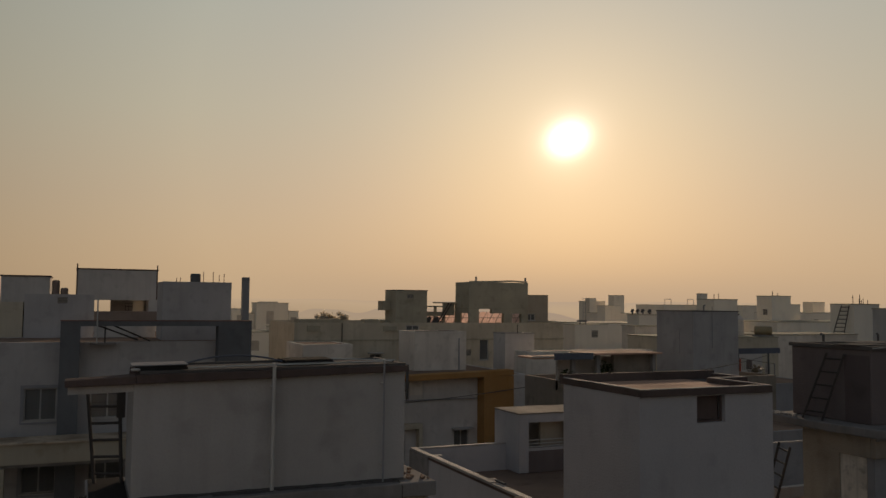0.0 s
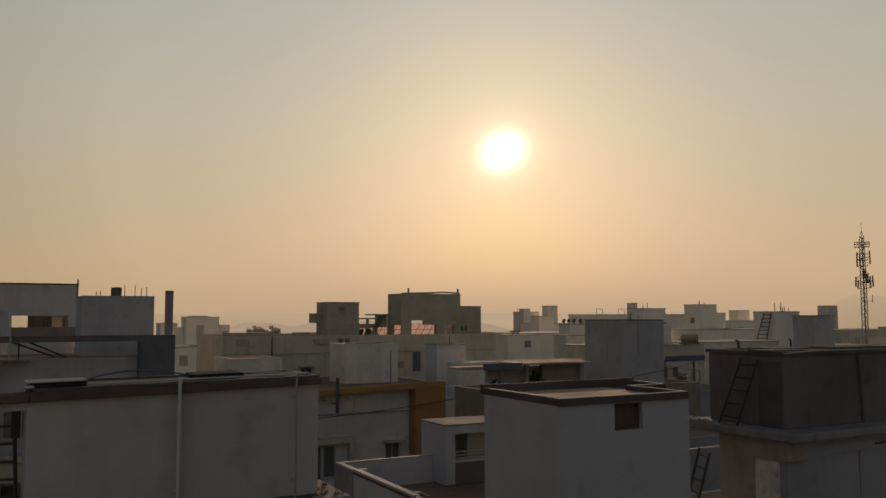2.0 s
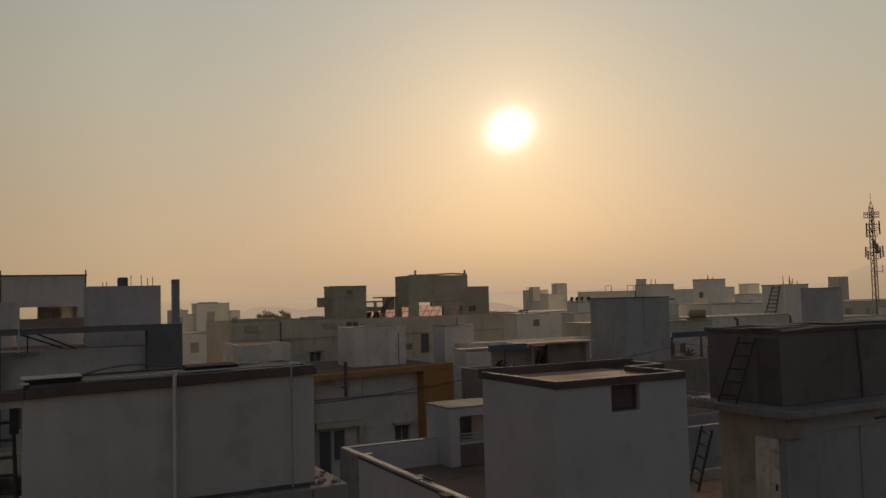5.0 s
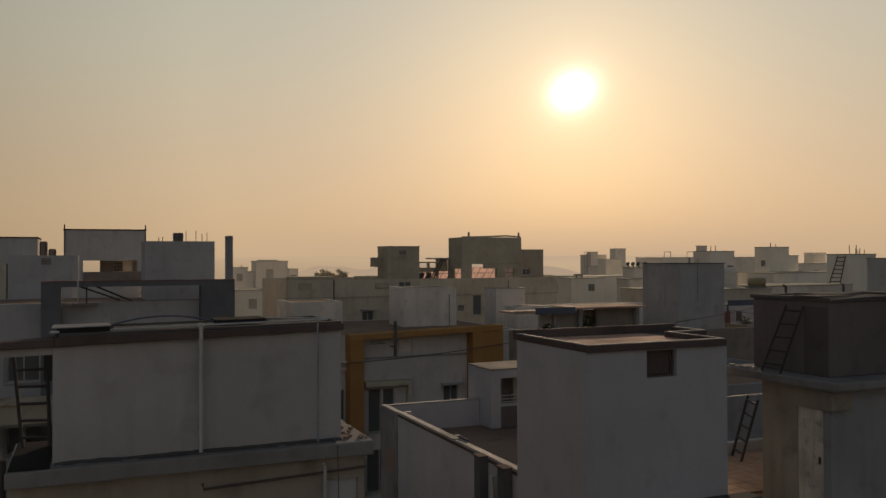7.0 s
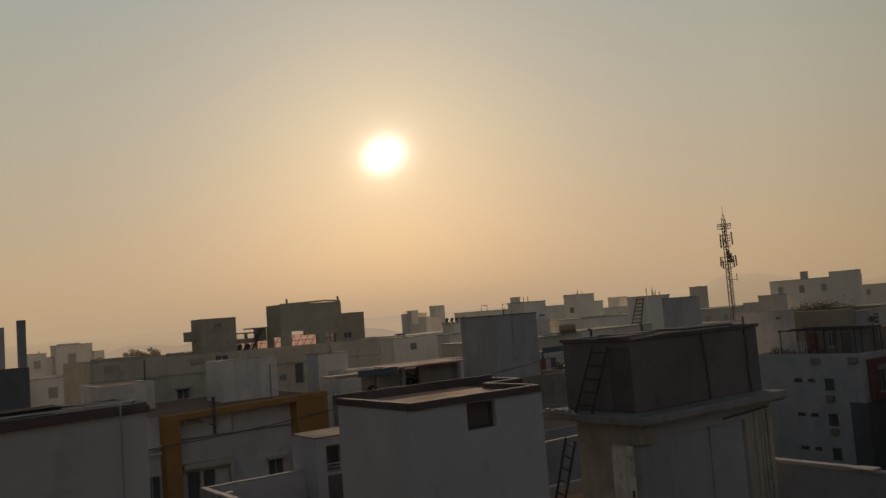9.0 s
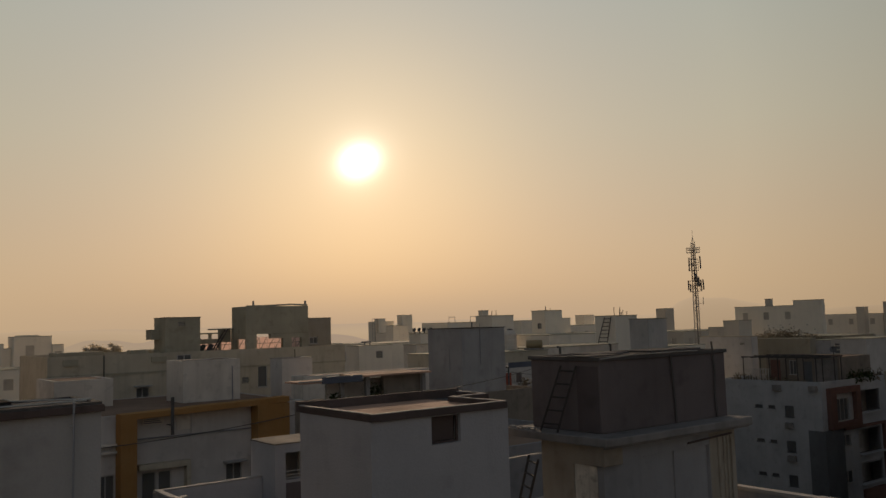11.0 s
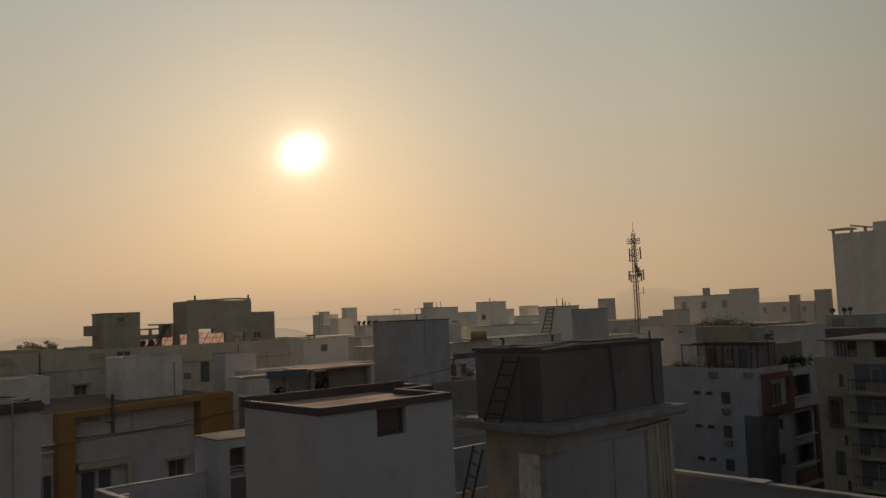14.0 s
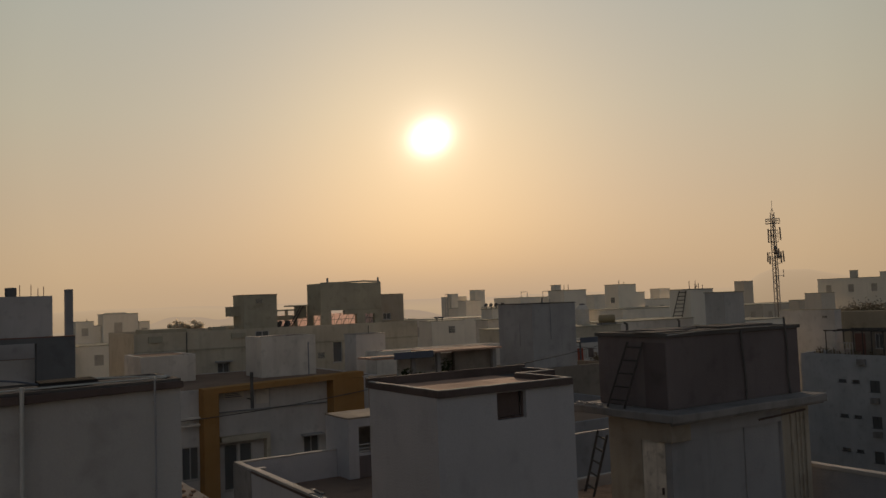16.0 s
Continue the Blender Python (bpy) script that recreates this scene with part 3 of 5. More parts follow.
part("wall", boxes((X0 + 0.18, X1, Y1 - 0.18, Y1, Z0, Z1)), PALE, stair)
part("wall", boxes((X1 - 0.18, X1, Y0 + 0.18, Y1 - 0.18, Z0, Z1)), PALE, stair)
part("roof", boxes((X0 + 0.02, X1 - 0.04, Y0 + 0.02, Y1 - 0.02, 16.562, 16.585)), ROOF_CLAY, stair, "sunlit dusty roof floor")
RIMS = ((X0 - 0.018, 10.88, 10.99, 11.08), (X0 - 0.018, X0 + 0.07, 11.082, 13.348), (10.79, 10.88, 11.082, 12.448), (10.79, 11.70, 12.45, 12.54), (11.61, 11.70, 12.542, 13.348))
for x0, x1, y0, y1 in RIMS:
    part("rim", rough(boxes((x0, x1, y0, y1, 16.563, 16.672), r=0.008), 0.35, 0.007), RIM, stair, "low dark rim wall")
    # The rim's sunlit edge, laid on as a pale strip.
    part("rim_top", rough(boxes((x0 + 0.012, x1 - 0.012, y0 + 0.012, y1 - 0.012, 16.676, 16.686)), 0.3, 0.006), COPING, stair, "pale strip for the sunlit rim top")
part("back_wall", rough(boxes((X0 - 0.018, 11.70, 13.35, 13.44, 16.563, 16.735), r=0.01), 0.35, 0.008), RIM, stair, "higher rear rim wall")
part("annex", boxes((10.934, 11.66, 12.47, 13.40, 0, 16.555)), PALE, stair)
part("annex_roof", boxes((10.90, 11.64, 12.5, 13.38, 16.562, 16.575)), TAR, stair, "dark low roof of the annex")
hatch = part("hatch", pierced(9.31, 9.90, 16.1, 16.54, 11.13, 11.17, ((9.34, 9.87, 16.13, 16.52),), "front"), MAROON, stair, "dark square hatch frame")
part("leaf", boxes((9.342, 9.868, 11.2, 11.212, 16.132, 16.518)), MAROON, hatch)
part("plinth", boxes((9.3, 11.35, 10.72, 11.048, 0.0, 14.08), r=0.01), TAR, stair, "tarred plinth")

par = thing("terrace_parapet", 8.6, 18, 13.3, "white terrace parapet with a sunlit chipped coping", "parapet")
part("wall", boxes((8.521, 8.67, 13.47, 21.7, 13.301, 14.0)), PALE, par)
part("wall", boxes((8.55, 11.4, 21.702, 21.82, 13.302, 14.0)), PALE, par)
part("coping", rough(boxes((8.505, 8.68, 13.47, 16.9, 14.002, 14.055), r=0.01), 0.35, 0.008), COPING, par, "pale worn coping")
part("coping", rough(boxes((8.505, 8.68, 16.96, 20.55, 14.002, 14.06), r=0.01), 0.35, 0.008), COPING, par, "pale worn coping")
part("coping", rough(boxes((8.495, 8.66, 20.58, 21.84, 14.002, 14.05), r=0.01), 0.35, 0.008), COPING, par, "pale worn coping")
part("coping", rough(boxes((8.662, 11.4, 21.70, 21.84, 14.002, 14.045), r=0.01), 0.35, 0.008), COPING, par, "pale worn coping")
part("block", boxes((8.68, 8.86, 20.4, 20.56, 13.98, 14.06), r=0.01), COPING, par)
part("block", boxes((8.692, 8.82, 17.2, 17.36, 13.98, 14.06), r=0.01), COPING, par)
part("pilaster", boxes((8.495, 8.519, 20.56, 21.89, 6.0, 13.99)), CEMENT, par, "darker rendered corner strip")
part("patch", boxes((8.485, 8.494, 20.75, 21.6, 12.35, 13.0)), BRICK, par, "bare brick-red patch")
# Shade below the coping's overhang, put in as a maroon strip.
part("under_strip", boxes((8.508, 8.52, 13.47, 20.55, 13.94, 13.998)), MAROON, par, "dark strip for shade under the coping")
for y in (14.3, 15.35):
    part("pier", boxes((8.33, 8.518, y - 0.13, y + 0.13, 9.0, 14.03)), CHARCOAL, par, "dark painted pier")
    part("pier_cap", boxes((8.30, 8.519, y - 0.16, y + 0.16, 14.032, 14.062)), MAROON, par)
part("strip", tubes(([(8.42, 14.85, 9.0), (8.42, 14.85, 13.75)], 0.05)), PVC, par, "white drain pipe")
part("cloth", boxes((8.66, 8.74, 16.6, 17.0, 14.06, 14.10), r=0.015), CHARCOAL, par)

lift = thing("stair_house", 12.2, 21.6, 13.3, "whitewashed stair house with a rail in its opening", "stair house")
part("wall", pierced(11.41, 13.9, 13.302, 14.92, 20.95, 21.1, ((11.72, 12.95, 13.98, 14.69),), "front"), PALE, lift)
part("wall", boxes((11.41, 11.63, 21.1, 22.45, 13.302, 14.92)), PALE, lift)
part("wall", boxes((11.63, 13.9, 22.3, 22.45, 13.302, 14.92)), OFFWHITE, lift)
part("roof_slab", rough(boxes((11.39, 13.92, 20.93, 22.47, 14.922, 14.96), r=0.01), 0.35, 0.012), MID_BROWN, lift)
for z in (14.02, 14.10, 14.20):
    part("rail", tubes(([(11.72, 20.96, z), (12.95, 20.96, z)], 0.016)), FRAME, lift)
part("lower_panel", boxes((11.72, 12.95, 20.94, 20.948, 13.302, 13.9)), BROWN_CEMENT, lift, "dull brown lower panel")
part("inner_wall", boxes((12.3, 13.7, 21.3, 21.4, 13.302, 14.9)), BEIGE, lift, "beige inner wall")

# ---- the house with the brown tank ----
dh = house("apartment_house", "cream apartment house with a brown water tank", 12.0, 17.0, -6.0, 16.0, 0, 13.4, CREAM)
room = thing("stair_house", 14.5, 11.9, 13.4, "cream stair house with peeling paint below the brown tank", "stair house")
part("wall", pierced(12.55, 16.45, 13.402, 15.81, 10.4, 10.55, ((13.6, 15.6, 13.42, 15.5),), "front"), SHUTTER_GREY, room)
part("corner_strip", boxes((15.62, 16.46, 10.39, 10.398, 13.402, 15.8)), OLD_CREAM, room, "cream painted strip")
part("corbel", boxes((12.46, 12.95, 10.3, 10.398, 15.45, 15.808), r=0.01), OLD_CREAM, room)
part("corbel", boxes((12.46, 12.548, 10.4, 10.56, 15.45, 15.808), r=0.01), OLD_CREAM, room)
part("wall", pierced(10.55, 11.8, 13.402, 15.81, 12.55, 12.7, ((10.56, 11.13, 13.42, 15.42),), "left"), OLD_CREAM, room)
part("wall", boxes((12.55, 16.45, 11.8, 11.95, 13.402, 15.81)), OLD_CREAM, room)
part("wall", boxes((16.3, 16.45, 10.55, 11.8, 13.402, 15.81)), OLD_CREAM, room)
sh = part("shutter", boxes((13.6, 15.6, 10.47, 10.5, 13.42, 15.5)), SHUTTER_GREY, room, "wide blue-grey shutter")
part("stile", boxes((13.62, 13.7, 10.44, 10.468, 13.42, 15.48)), SHUTTER_GREY, sh)
part("stile", boxes((14.55, 14.63, 10.44, 10.468, 13.42, 15.48)), SHUTTER_GREY, sh)
dr = part("door", boxes((12.58, 12.62, 10.56, 11.13, 13.42, 15.42)), DOOR, room, "peeling off-white door")
part("bolt", boxes((12.56, 12.578, 10.64, 10.68, 14.5, 14.62)), MAROON, dr)
part("ledge", rough(boxes((12.3, 16.69, 10.1, 12.75, 15.81, 15.96), r=0.02), 0.35, 0.01), CEMENT, room, "projecting cement ledge")
part("under_strip", boxes((12.34, 16.64, 10.16, 10.2, 15.77, 15.808)), CEMENT, room)
for x, r in ((15.88, 0.035), (16.05, 0.025), (16.17, 0.03), (16.3, 0.025)):
    part("drain_pipe", tubes(([(x, 10.37, 13.41), (x, 10.37, 15.55), (x, 10.39, 15.62)], r * 0.8)), OLD_CREAM, room)
part("feed_pipe", tubes(([(14.9, 10.36, 15.60), (16.3, 10.35, 15.66)], 0.02)), MAROON, room, "rusty feed pipe")
brown = thing("water_tank", 14.7, 11.4, 15.96, "large brown cement water tank with a tarred rim", "water tank")
part("wall", boxes((12.76, 16.57, 10.6, 12.38, 15.962, 17.26), r=0.015), BROWN_CEMENT, brown)
part("rim", rough(ring(12.72, 16.61, 10.56, 12.42, 17.262, 17.33, 0.15), 0.35, 0.008), TAR, brown)
part("lid", boxes((12.88, 16.45, 10.72, 12.26, 17.262, 17.3)), TAR, brown)
for k, (x0, x1, y0, y1) in enumerate(((12.66, 13.6, 10.8, 11.3), (13.3, 14.3, 11.2, 11.9), (14.6, 16.2, 10.9, 11.5))):
    part("scrap_board", boxes((x0, x1, y0, y1, 17.332, 17.352 + 0.01 * k)), (TAR, CHARCOAL, TAR)[k], brown)
for x, top, bend in ((14.75, 17.3, 0.0), (16.08, 17.5, 0.04)):
    part("pipe", tubes(([(x + 0.10, 10.56, 15.97), (x + 0.09 - bend, 10.56, 16.4), (x + 0.04 + bend, 10.56, 16.9), (x, 10.55, top)], 0.02)), TAR, brown, "tarred down pipe")
# Line of sunlight on the tank rim, modelled as a pale strip.
part("sun_edge_strip", tubes(([(12.74, 10.545, 17.30), (13.6, 10.545, 17.335), (14.9, 10.545, 17.345), (15.6, 10.545, 17.335)], 0.011), seg=6), COPING, brown, "pale strip for the sunlit rim edge")
part("patch", rough(boxes((12.752, 12.757, 10.63, 11.16, 15.99, 17.16)), 0.2, 0.002), OLD_PATCH, brown, "dark repair patch")
part("vent_pipe", tubes(([(13.4, 12.2, 17.34), (13.4, 12.2, 17.47), (13.33, 12.2, 17.49)], 0.025)), TAR, brown)
part("vent_pipe", tubes(([(14.9, 12.2, 17.34), (14.9, 12.2, 17.47), (14.86, 12.2, 17.49)], 0.022)), TAR, brown)
rb = thing("rubble", 12.42, 12.3, 15.96, "few pale broken stones on the cement ledge", "stones")
for k in range(6):
    x, y, s = 12.42 + random.uniform(-0.06, 0.1), 12.0 + k * 0.12, random.uniform(0.025, 0.06)
    part("stone", rough(boxes((x - s, x + s, y - s * 1.3, y + s * 1.3, 15.955, 15.96 + s), r=s * 0.3), 1, 0.012), COPING, rb)
ladder("black steel ladder leaning on the brown tank", ((12.42, 11.82, 15.96), (12.42, 11.38, 15.96)), ((12.69, 11.49, 17.17), (12.69, 11.1, 17.17)), 5, 0.02)
ladder("black steel ladder standing on the tiled terrace", ((14.89, 15.36, 13.42), (14.66, 14.82, 13.42)), ((15.38, 15.36, 14.80), (15.17, 14.82, 14.78)), 5, 0.03)
pw = thing("terrace_parapet", 16.95, 5, 13.4, "grey terrace parapet with a sunlit top edge", "parapet")
part("wall", boxes((16.85, 16.99, -6, 11.4, 13.402, 14.42)), GREY, pw)
part("coping", rough(boxes((16.82, 17.02, -6, 8.8, 14.422, 14.47), r=0.008), 0.35, 0.008), COPING, pw)
part("coping", rough(boxes((16.82, 17.02, 8.82, 11.4, 14.422, 14.5), r=0.008), 0.35, 0.008), COPING, pw)
part("block", boxes((16.72, 17.05, 8.55, 8.95, 14.472, 14.51), r=0.01), COPING, pw, "loose pale stone block")
bw = thing("terrace_parapet", 14, 15.6, 13.4, "low rear parapet with a sunlit top rail", "parapet")
part("wall", boxes((12.0, 16.84, 15.6, 15.75, 13.402, 13.66)), OFFWHITE, bw)
part("rail", boxes((12.0, 16.84, 15.55, 15.60, 14.74, 14.765)), FRAME, bw, "sunlit white top rail")
for x in (12.1, 16.7):
    part("baluster", boxes((x, x + 0.08, 15.61, 15.66, 13.662, 14.718)), BLACK_STEEL, bw)
floor_tiles = thing("terrace_tiles", 14, 14.4, 13.4, "clay terrace tiles with pale joints", "tiles")
tile_mesh = None
for i in range(13):
    for j in range(9):
        x, y = 12.15 + i * 0.34, 12.85 + j * 0.3
        if tile_mesh is None:
            ob = part("tile", boxes((x, x + 0.325, y, y + 0.285, 13.402, 13.42)), TILE, floor_tiles)
            tile_mesh, first = ob.data, Vector((x, y, 0))
        else:
            ob = new("tile", tile_mesh)
            ob.parent = floor_tiles
            ob.location = Vector((x, y, random.uniform(0, 0.004))) - first

# ---- the ochre-framed house ----
yh = house("apartment_house", "pale apartment house behind an ochre frame", 12.4, 24.0, 43.2, 54, 0, 13.98, MID_PALE,
      front=((12.85, 13.7, 9.5, 11.15, "window"), (15.0, 15.72, 8.7, 11.05, "window", {"leaves": 1}), (15.82, 16.5, 9.4, 11.05, "window", {"leaves": 1}),
             (19.4, 20.3, 10.1, 11.0, "window", {"shade": 0.5}), (14.9, 16.4, 5.5, 7.8, "window"), (19.4, 20.3, 6.8, 7.9, "window", {"shade": 0.5})))
part("hood", boxes((14.75, 17.35, 42.75, 43.198, 11.22, 11.5)), MID_BEIGE, yh, "cream window hood")
part("hood_cheek", boxes((17.15, 17.35, 42.75, 43.198, 8.6, 11.218)), MID_BEIGE, yh)
part("band", boxes((14.61, 20.82, 43.1, 43.198, 12.7, 12.76)), GREY, yh)
for z in (12.2, 12.55):
    part("ledge", boxes((12.35, 13.72, 42.9, 43.198, z, z + 0.1)), MID_WHITE, yh)
sg = thing("sign_board", 15.5, 43.15, 13.4, "small faded blue-white board on the facade", "sign")
part("board", boxes((15.0, 16.08, 43.14, 43.196, 13.4, 13.74)), MID_WHITE, sg)
for k in range(3):
    part("bar", boxes((15.08, 15.98 - 0.1 * k, 43.128, 43.138, 13.46 + k * 0.09, 13.5 + k * 0.09)), BAND_BLUE, sg)
part("panel", boxes((16.75, 17.44, 43.13, 43.198, 13.0, 13.74)), MID_WHITE, yh, "paler plaster panel")
fr = thing("portal_frame", 18.2, 42.6, 0, "large ochre yellow portal frame on the facade", "facade frame")
bm = rough(boxes((13.73, 22.7, 42.3, 43.19, 13.77, 14.06)), 0.8, 0.015)
for v in bm.verts:
    v.co.z += 0.029 * (v.co.x - 13.73)
part("lintel", bm, OCHRE, fr)
part("upright", boxes((13.73, 14.5, 42.31, 43.18, 0, 13.78)), OCHRE, fr)
part("upright", boxes((20.84, 22.7, 42.31, 43.18, 0, 13.99)), OCHRE, fr)
bp = thing("flue_pipe", 16.2, 42.18, 12.9, "thick black upright flue pipe on the facade", "pipe")
part("flue", tubes(([(16.2, 42.2, 12.9), (16.2, 42.2, 14.75)], 0.085), seg=12), TAR, bp)
part("bracket", boxes((16.15, 16.25, 42.28, 42.9, 13.34, 13.38)), TAR, bp)
wp = thing("drain_pipe", 17.5, 43.1, 12.8, "thin white pipe on the pale wall", "pipe")
part("run", tubes(([(17.5, 43.1, 12.8), (17.5, 43.1, 13.92)], 0.03)), PVC, wp)
cable = thing("cable", 18, 41, 12, "thin black cable slung between the houses", "cable")
part("cable", tubes((sagging((12.5, 42.15, 12.62), (23.6, 42.15, 13.38), 0.14, 20), 0.022), seg=6), TAR, cable)

# ---- middle row of white blocks ----
w1 = house("apartment_house", "white plastered block with rain-marked walls", 18.67, 22.1, 47.46, 50.2, 0, 16.33, MID_WHITE)
# Lit stretch of the roof edge, put in as a pale strip.
part("coping", boxes((18.67, 20.2, 47.42, 47.6, 16.332, 16.37)), FRAME, w1)
part("pipe", tubes(([(21.6, 47.4, 13), (21.6, 47.4, 15.9)], 0.035)), GREY, w1)
house("apartment_house", "low pale block with a flat roof", 12.3, 15.4, 49.5, 53.8, 0, 15.5, MID_WHITE)
w2 = house("apartment_house", "small blue-grey block with a pale coping", 25.03, 27.13, 47.85, 49.5, 0, 16.14, MID_PALE)
part("coping", ring(25.0, 27.16, 47.8, 49.55, 16.142, 16.19, 0.1), COPING, w2)
part("rod", tubes(([(26.0, 48, 16.18), (26.0, 48, 16.7)], 0.025)), BLACK_STEEL, w2)
house("apartment_house", "pale house half hidden behind the terrace", 24.7, 34.0, 44.5, 46.0, 0, 15.2, MID_WHITE)

# ---- the long house with the raised tank ----
fh = house("apartment_house", "long beige apartment house with parapet", 13.7, 35.3, 57.6, 66, 0, 15.9, MID_BEIGE, parapet=0.72,
           front=((19.2, 20.05, 13.35, 14.35, "window", {"shade": 0.4}), (26.7, 27.25, 14.15, 14.6, "vent"), (27.95, 28.7, 13.8, 15.35, "window", {"leaves": 1}), (16.2, 17.0, 13.35, 14.35, "window")))
part("band", boxes((13.66, 35.34, 57.54, 57.598, 15.3, 15.42)), WARM_CEMENT, fh)
part("pipe", tubes(([(17.1, 57.5, 15.2), (17.1, 57.5, 16.6)], 0.04)), TAR, fh)
for x0, x1, z0, z1 in ((14.6, 15.5, 16.0, 16.4), (20.2, 21.2, 16.0, 16.35)):
    part("stain_hood", boxes((x0, x1, 57.45, 57.598, z0, z1)), WARM_CEMENT, fh)
window(fh, "front", 21.95, 22.95, 16.03, 16.42, 57.5, leaves=2)
tw = house("stair_tower", "square cement stair tower with a small vent", 21.35, 23.85, 58.2, 60.5, 15.9, 18.98, WARM_CEMENT, front=((22.25, 22.75, 18.4, 18.7, "vent"),), category="stair tower")
part("balcony_box", boxes((20.75, 21.348, 59.3, 60.45, 17.5, 18.2)), WARM_CEMENT, tw)
part("balcony_box", boxes((20.95, 21.348, 59.3, 60.45, 16.2, 16.75)), WARM_CEMENT, tw)
part("coping", ring(21.32, 23.88, 58.17, 60.53, 18.982, 19.03, 0.12), TAR, tw)
ft = thing("raised_tank", 29.8, 59, 15.9, "wide cement water tank raised on piers", "water tank")
part("tank", boxes((27.2, 32.32, 57.95, 60.5, 17.66, 19.72), r=0.03), WARM_CEMENT, ft)
part("beam", boxes((29.15, 32.32, 57.95, 58.3, 17.32, 17.658)), WARM_CEMENT, ft)
for x0, x1, y0, y1, top in ((27.2, 28.04, 57.95, 58.1, 17.658), (30.17, 30.89, 57.95, 58.3, 17.318), (31.73, 32.32, 57.95, 58.3, 17.318), (27.2, 27.3, 59.44, 60.5, 17.658)):
    part("pier", boxes((x0, x1, y0, y1, 15.9, top)), WARM_CEMENT, ft)
part("side_beam", boxes((27.2, 27.3, 58.102, 59.438, 17.32, 17.658)), WARM_CEMENT, ft)
part("rim", tubes(([(27.25, 58.0, 19.72), (29.2, 58.0, 19.77), (30.9, 58.0, 19.84), (32.25, 58.0, 19.78)], 0.06)), WARM_CEMENT, ft)
for x in (27.9, 32.2):
    part("pipe", tubes(([(x, 58.2, 19.7), (x, 58.2, 20.12)], 0.08)), STEEL, ft)
rr = house("apartment_house", "dull beige apartment house behind the raised tank", 37.0, 39.45, 67.0, 70, 0, 18.87, BEIGE, front=((37.3, 38.1, 16.6, 17.2, "window"),))
part("coping", ring(36.98, 39.47, 66.98, 70.02, 18.872, 18.91, 0.1), MAROON, rr)
shed = thing("roof_shed", 25.3, 61, 15.9, "open roof shed with a stepped slab", "shed")
part("slab", boxes((24.4, 26.3, 60.2, 62.0, 17.75, 17.86)), WARM_CEMENT, shed)
part("slab", boxes((25.9, 27.3, 60.2, 62.0, 18.05, 18.16)), WARM_CEMENT, shed)
for x in (24.5, 25.35, 26.1, 27.15):
    part("post", boxes((x, x + 0.18, 60.3, 60.5, 15.9, 17.748 if x < 26 else 18.048)), WARM_CEMENT, shed)
part("beam", boxes((24.5, 26.08, 60.28, 60.42, 17.06, 17.40)), WARM_CEMENT, shed)
part("wall", boxes((26.3, 27.14, 60.52, 60.66, 17.12, 18.048)), WARM_CEMENT, shed)
part("wall", boxes((24.5, 26.25, 60.52, 60.6, 15.9, 16.62)), WARM_CEMENT, shed)
for dx in (0.0, 0.22):
    part("stair_rail", tubes(([(25.45 + dx, 60.0, 16.5), (26.45 + dx, 60.0, 18.1)], 0.05)), TAR, shed)
for k in range(6):
    part("tread", boxes((25.55 + k * 0.17, 25.85 + k * 0.17, 59.97, 60.03, 16.66 + k * 0.25, 16.70 + k * 0.25)), TAR, shed)
sc = thing("shade_screen", 29, 64, 15.9, "pink sheet screens on the far roof edge", "screen")
for k in range(15):
    x = 25.4 + k * 0.66
    part("sheet", boxes((x, x + 0.62, 64.5, 64.53, 16.3, 17.38)), PINK, sc)
    part("stay", tubes(([(x, 64.48, 16.3), (x + 0.6, 64.48, 17.35)], 0.03)), COPING, sc)
part("rail", boxes((25.3, 35.2, 64.4, 64.46, 16.85, 16.9)), COPING, sc)
part("foot", boxes((25.3, 35.2, 64.5, 64.6, 15.9, 16.3)), WARM_CEMENT, sc)
ph = thing("roof_clutter", 18, 62, 16.6, "low tarred slabs along the roof edge", "slabs")
part("slab", boxes((15.4, 18.6, 63, 65, 15.9, 16.75)), WARM_CEMENT, ph)
part("slab", boxes((19.6, 20.6, 60, 61, 15.9, 16.8)), WARM_CEMENT, ph)

# ---- the grey tank and the blue canopy ----
gt = house("water_tank_house", "tall grey plastered rooftop tank", 24.39, 26.89, 29.14, 31.64, 13.2, 17.78, TANK_GREY, category="water tank")
part("pipe", tubes(([(24.35, 30.0, 15.9), (24.35, 30.0, 16.9)], 0.012)), GREY, gt)
part("pipe", tubes(([(25.4, 29.1, 16.2), (25.4, 29.1, 18.0)], 0.012)), GREY, gt)
part("elbow", tubes(([(25.2, 29.4, 17.8), (25.2, 29.4, 18.05), (25.28, 29.4, 18.07)], 0.03)), DARK, gt)
part("rim", ring(24.36, 26.92, 29.11, 31.67, 17.782, 17.82, 0.1), TAR, gt)
house("apartment_house", "apartment house under the grey tank", 17.7, 28.5, 28.6, 32.0, 0, 14.6, MID_BROWN, parapet=0.4, front=((18.0, 19.2, 11.5, 12.8, "window"),))
cn = thing("canopy", 19.5, 29.2, 14.6, "flat terrace canopy with a blue fascia", "canopy")
part("roof", boxes((16.0, 18.57, 28.1, 29.5, 15.93, 15.998)), ROOF_CLAY, cn)
part("roof", boxes((18.58, 21.93, 28.1, 29.8, 16.05, 16.12)), ROOF_CLAY, cn)
part("fascia", boxes((16.83, 18.57, 28.04, 28.098, 15.9, 16.16)), BAND_BLUE, cn, "faded blue fascia board")
part("fascia_end", boxes((15.85, 16.828, 28.04, 28.098, 15.99, 16.05)), COPING, cn)
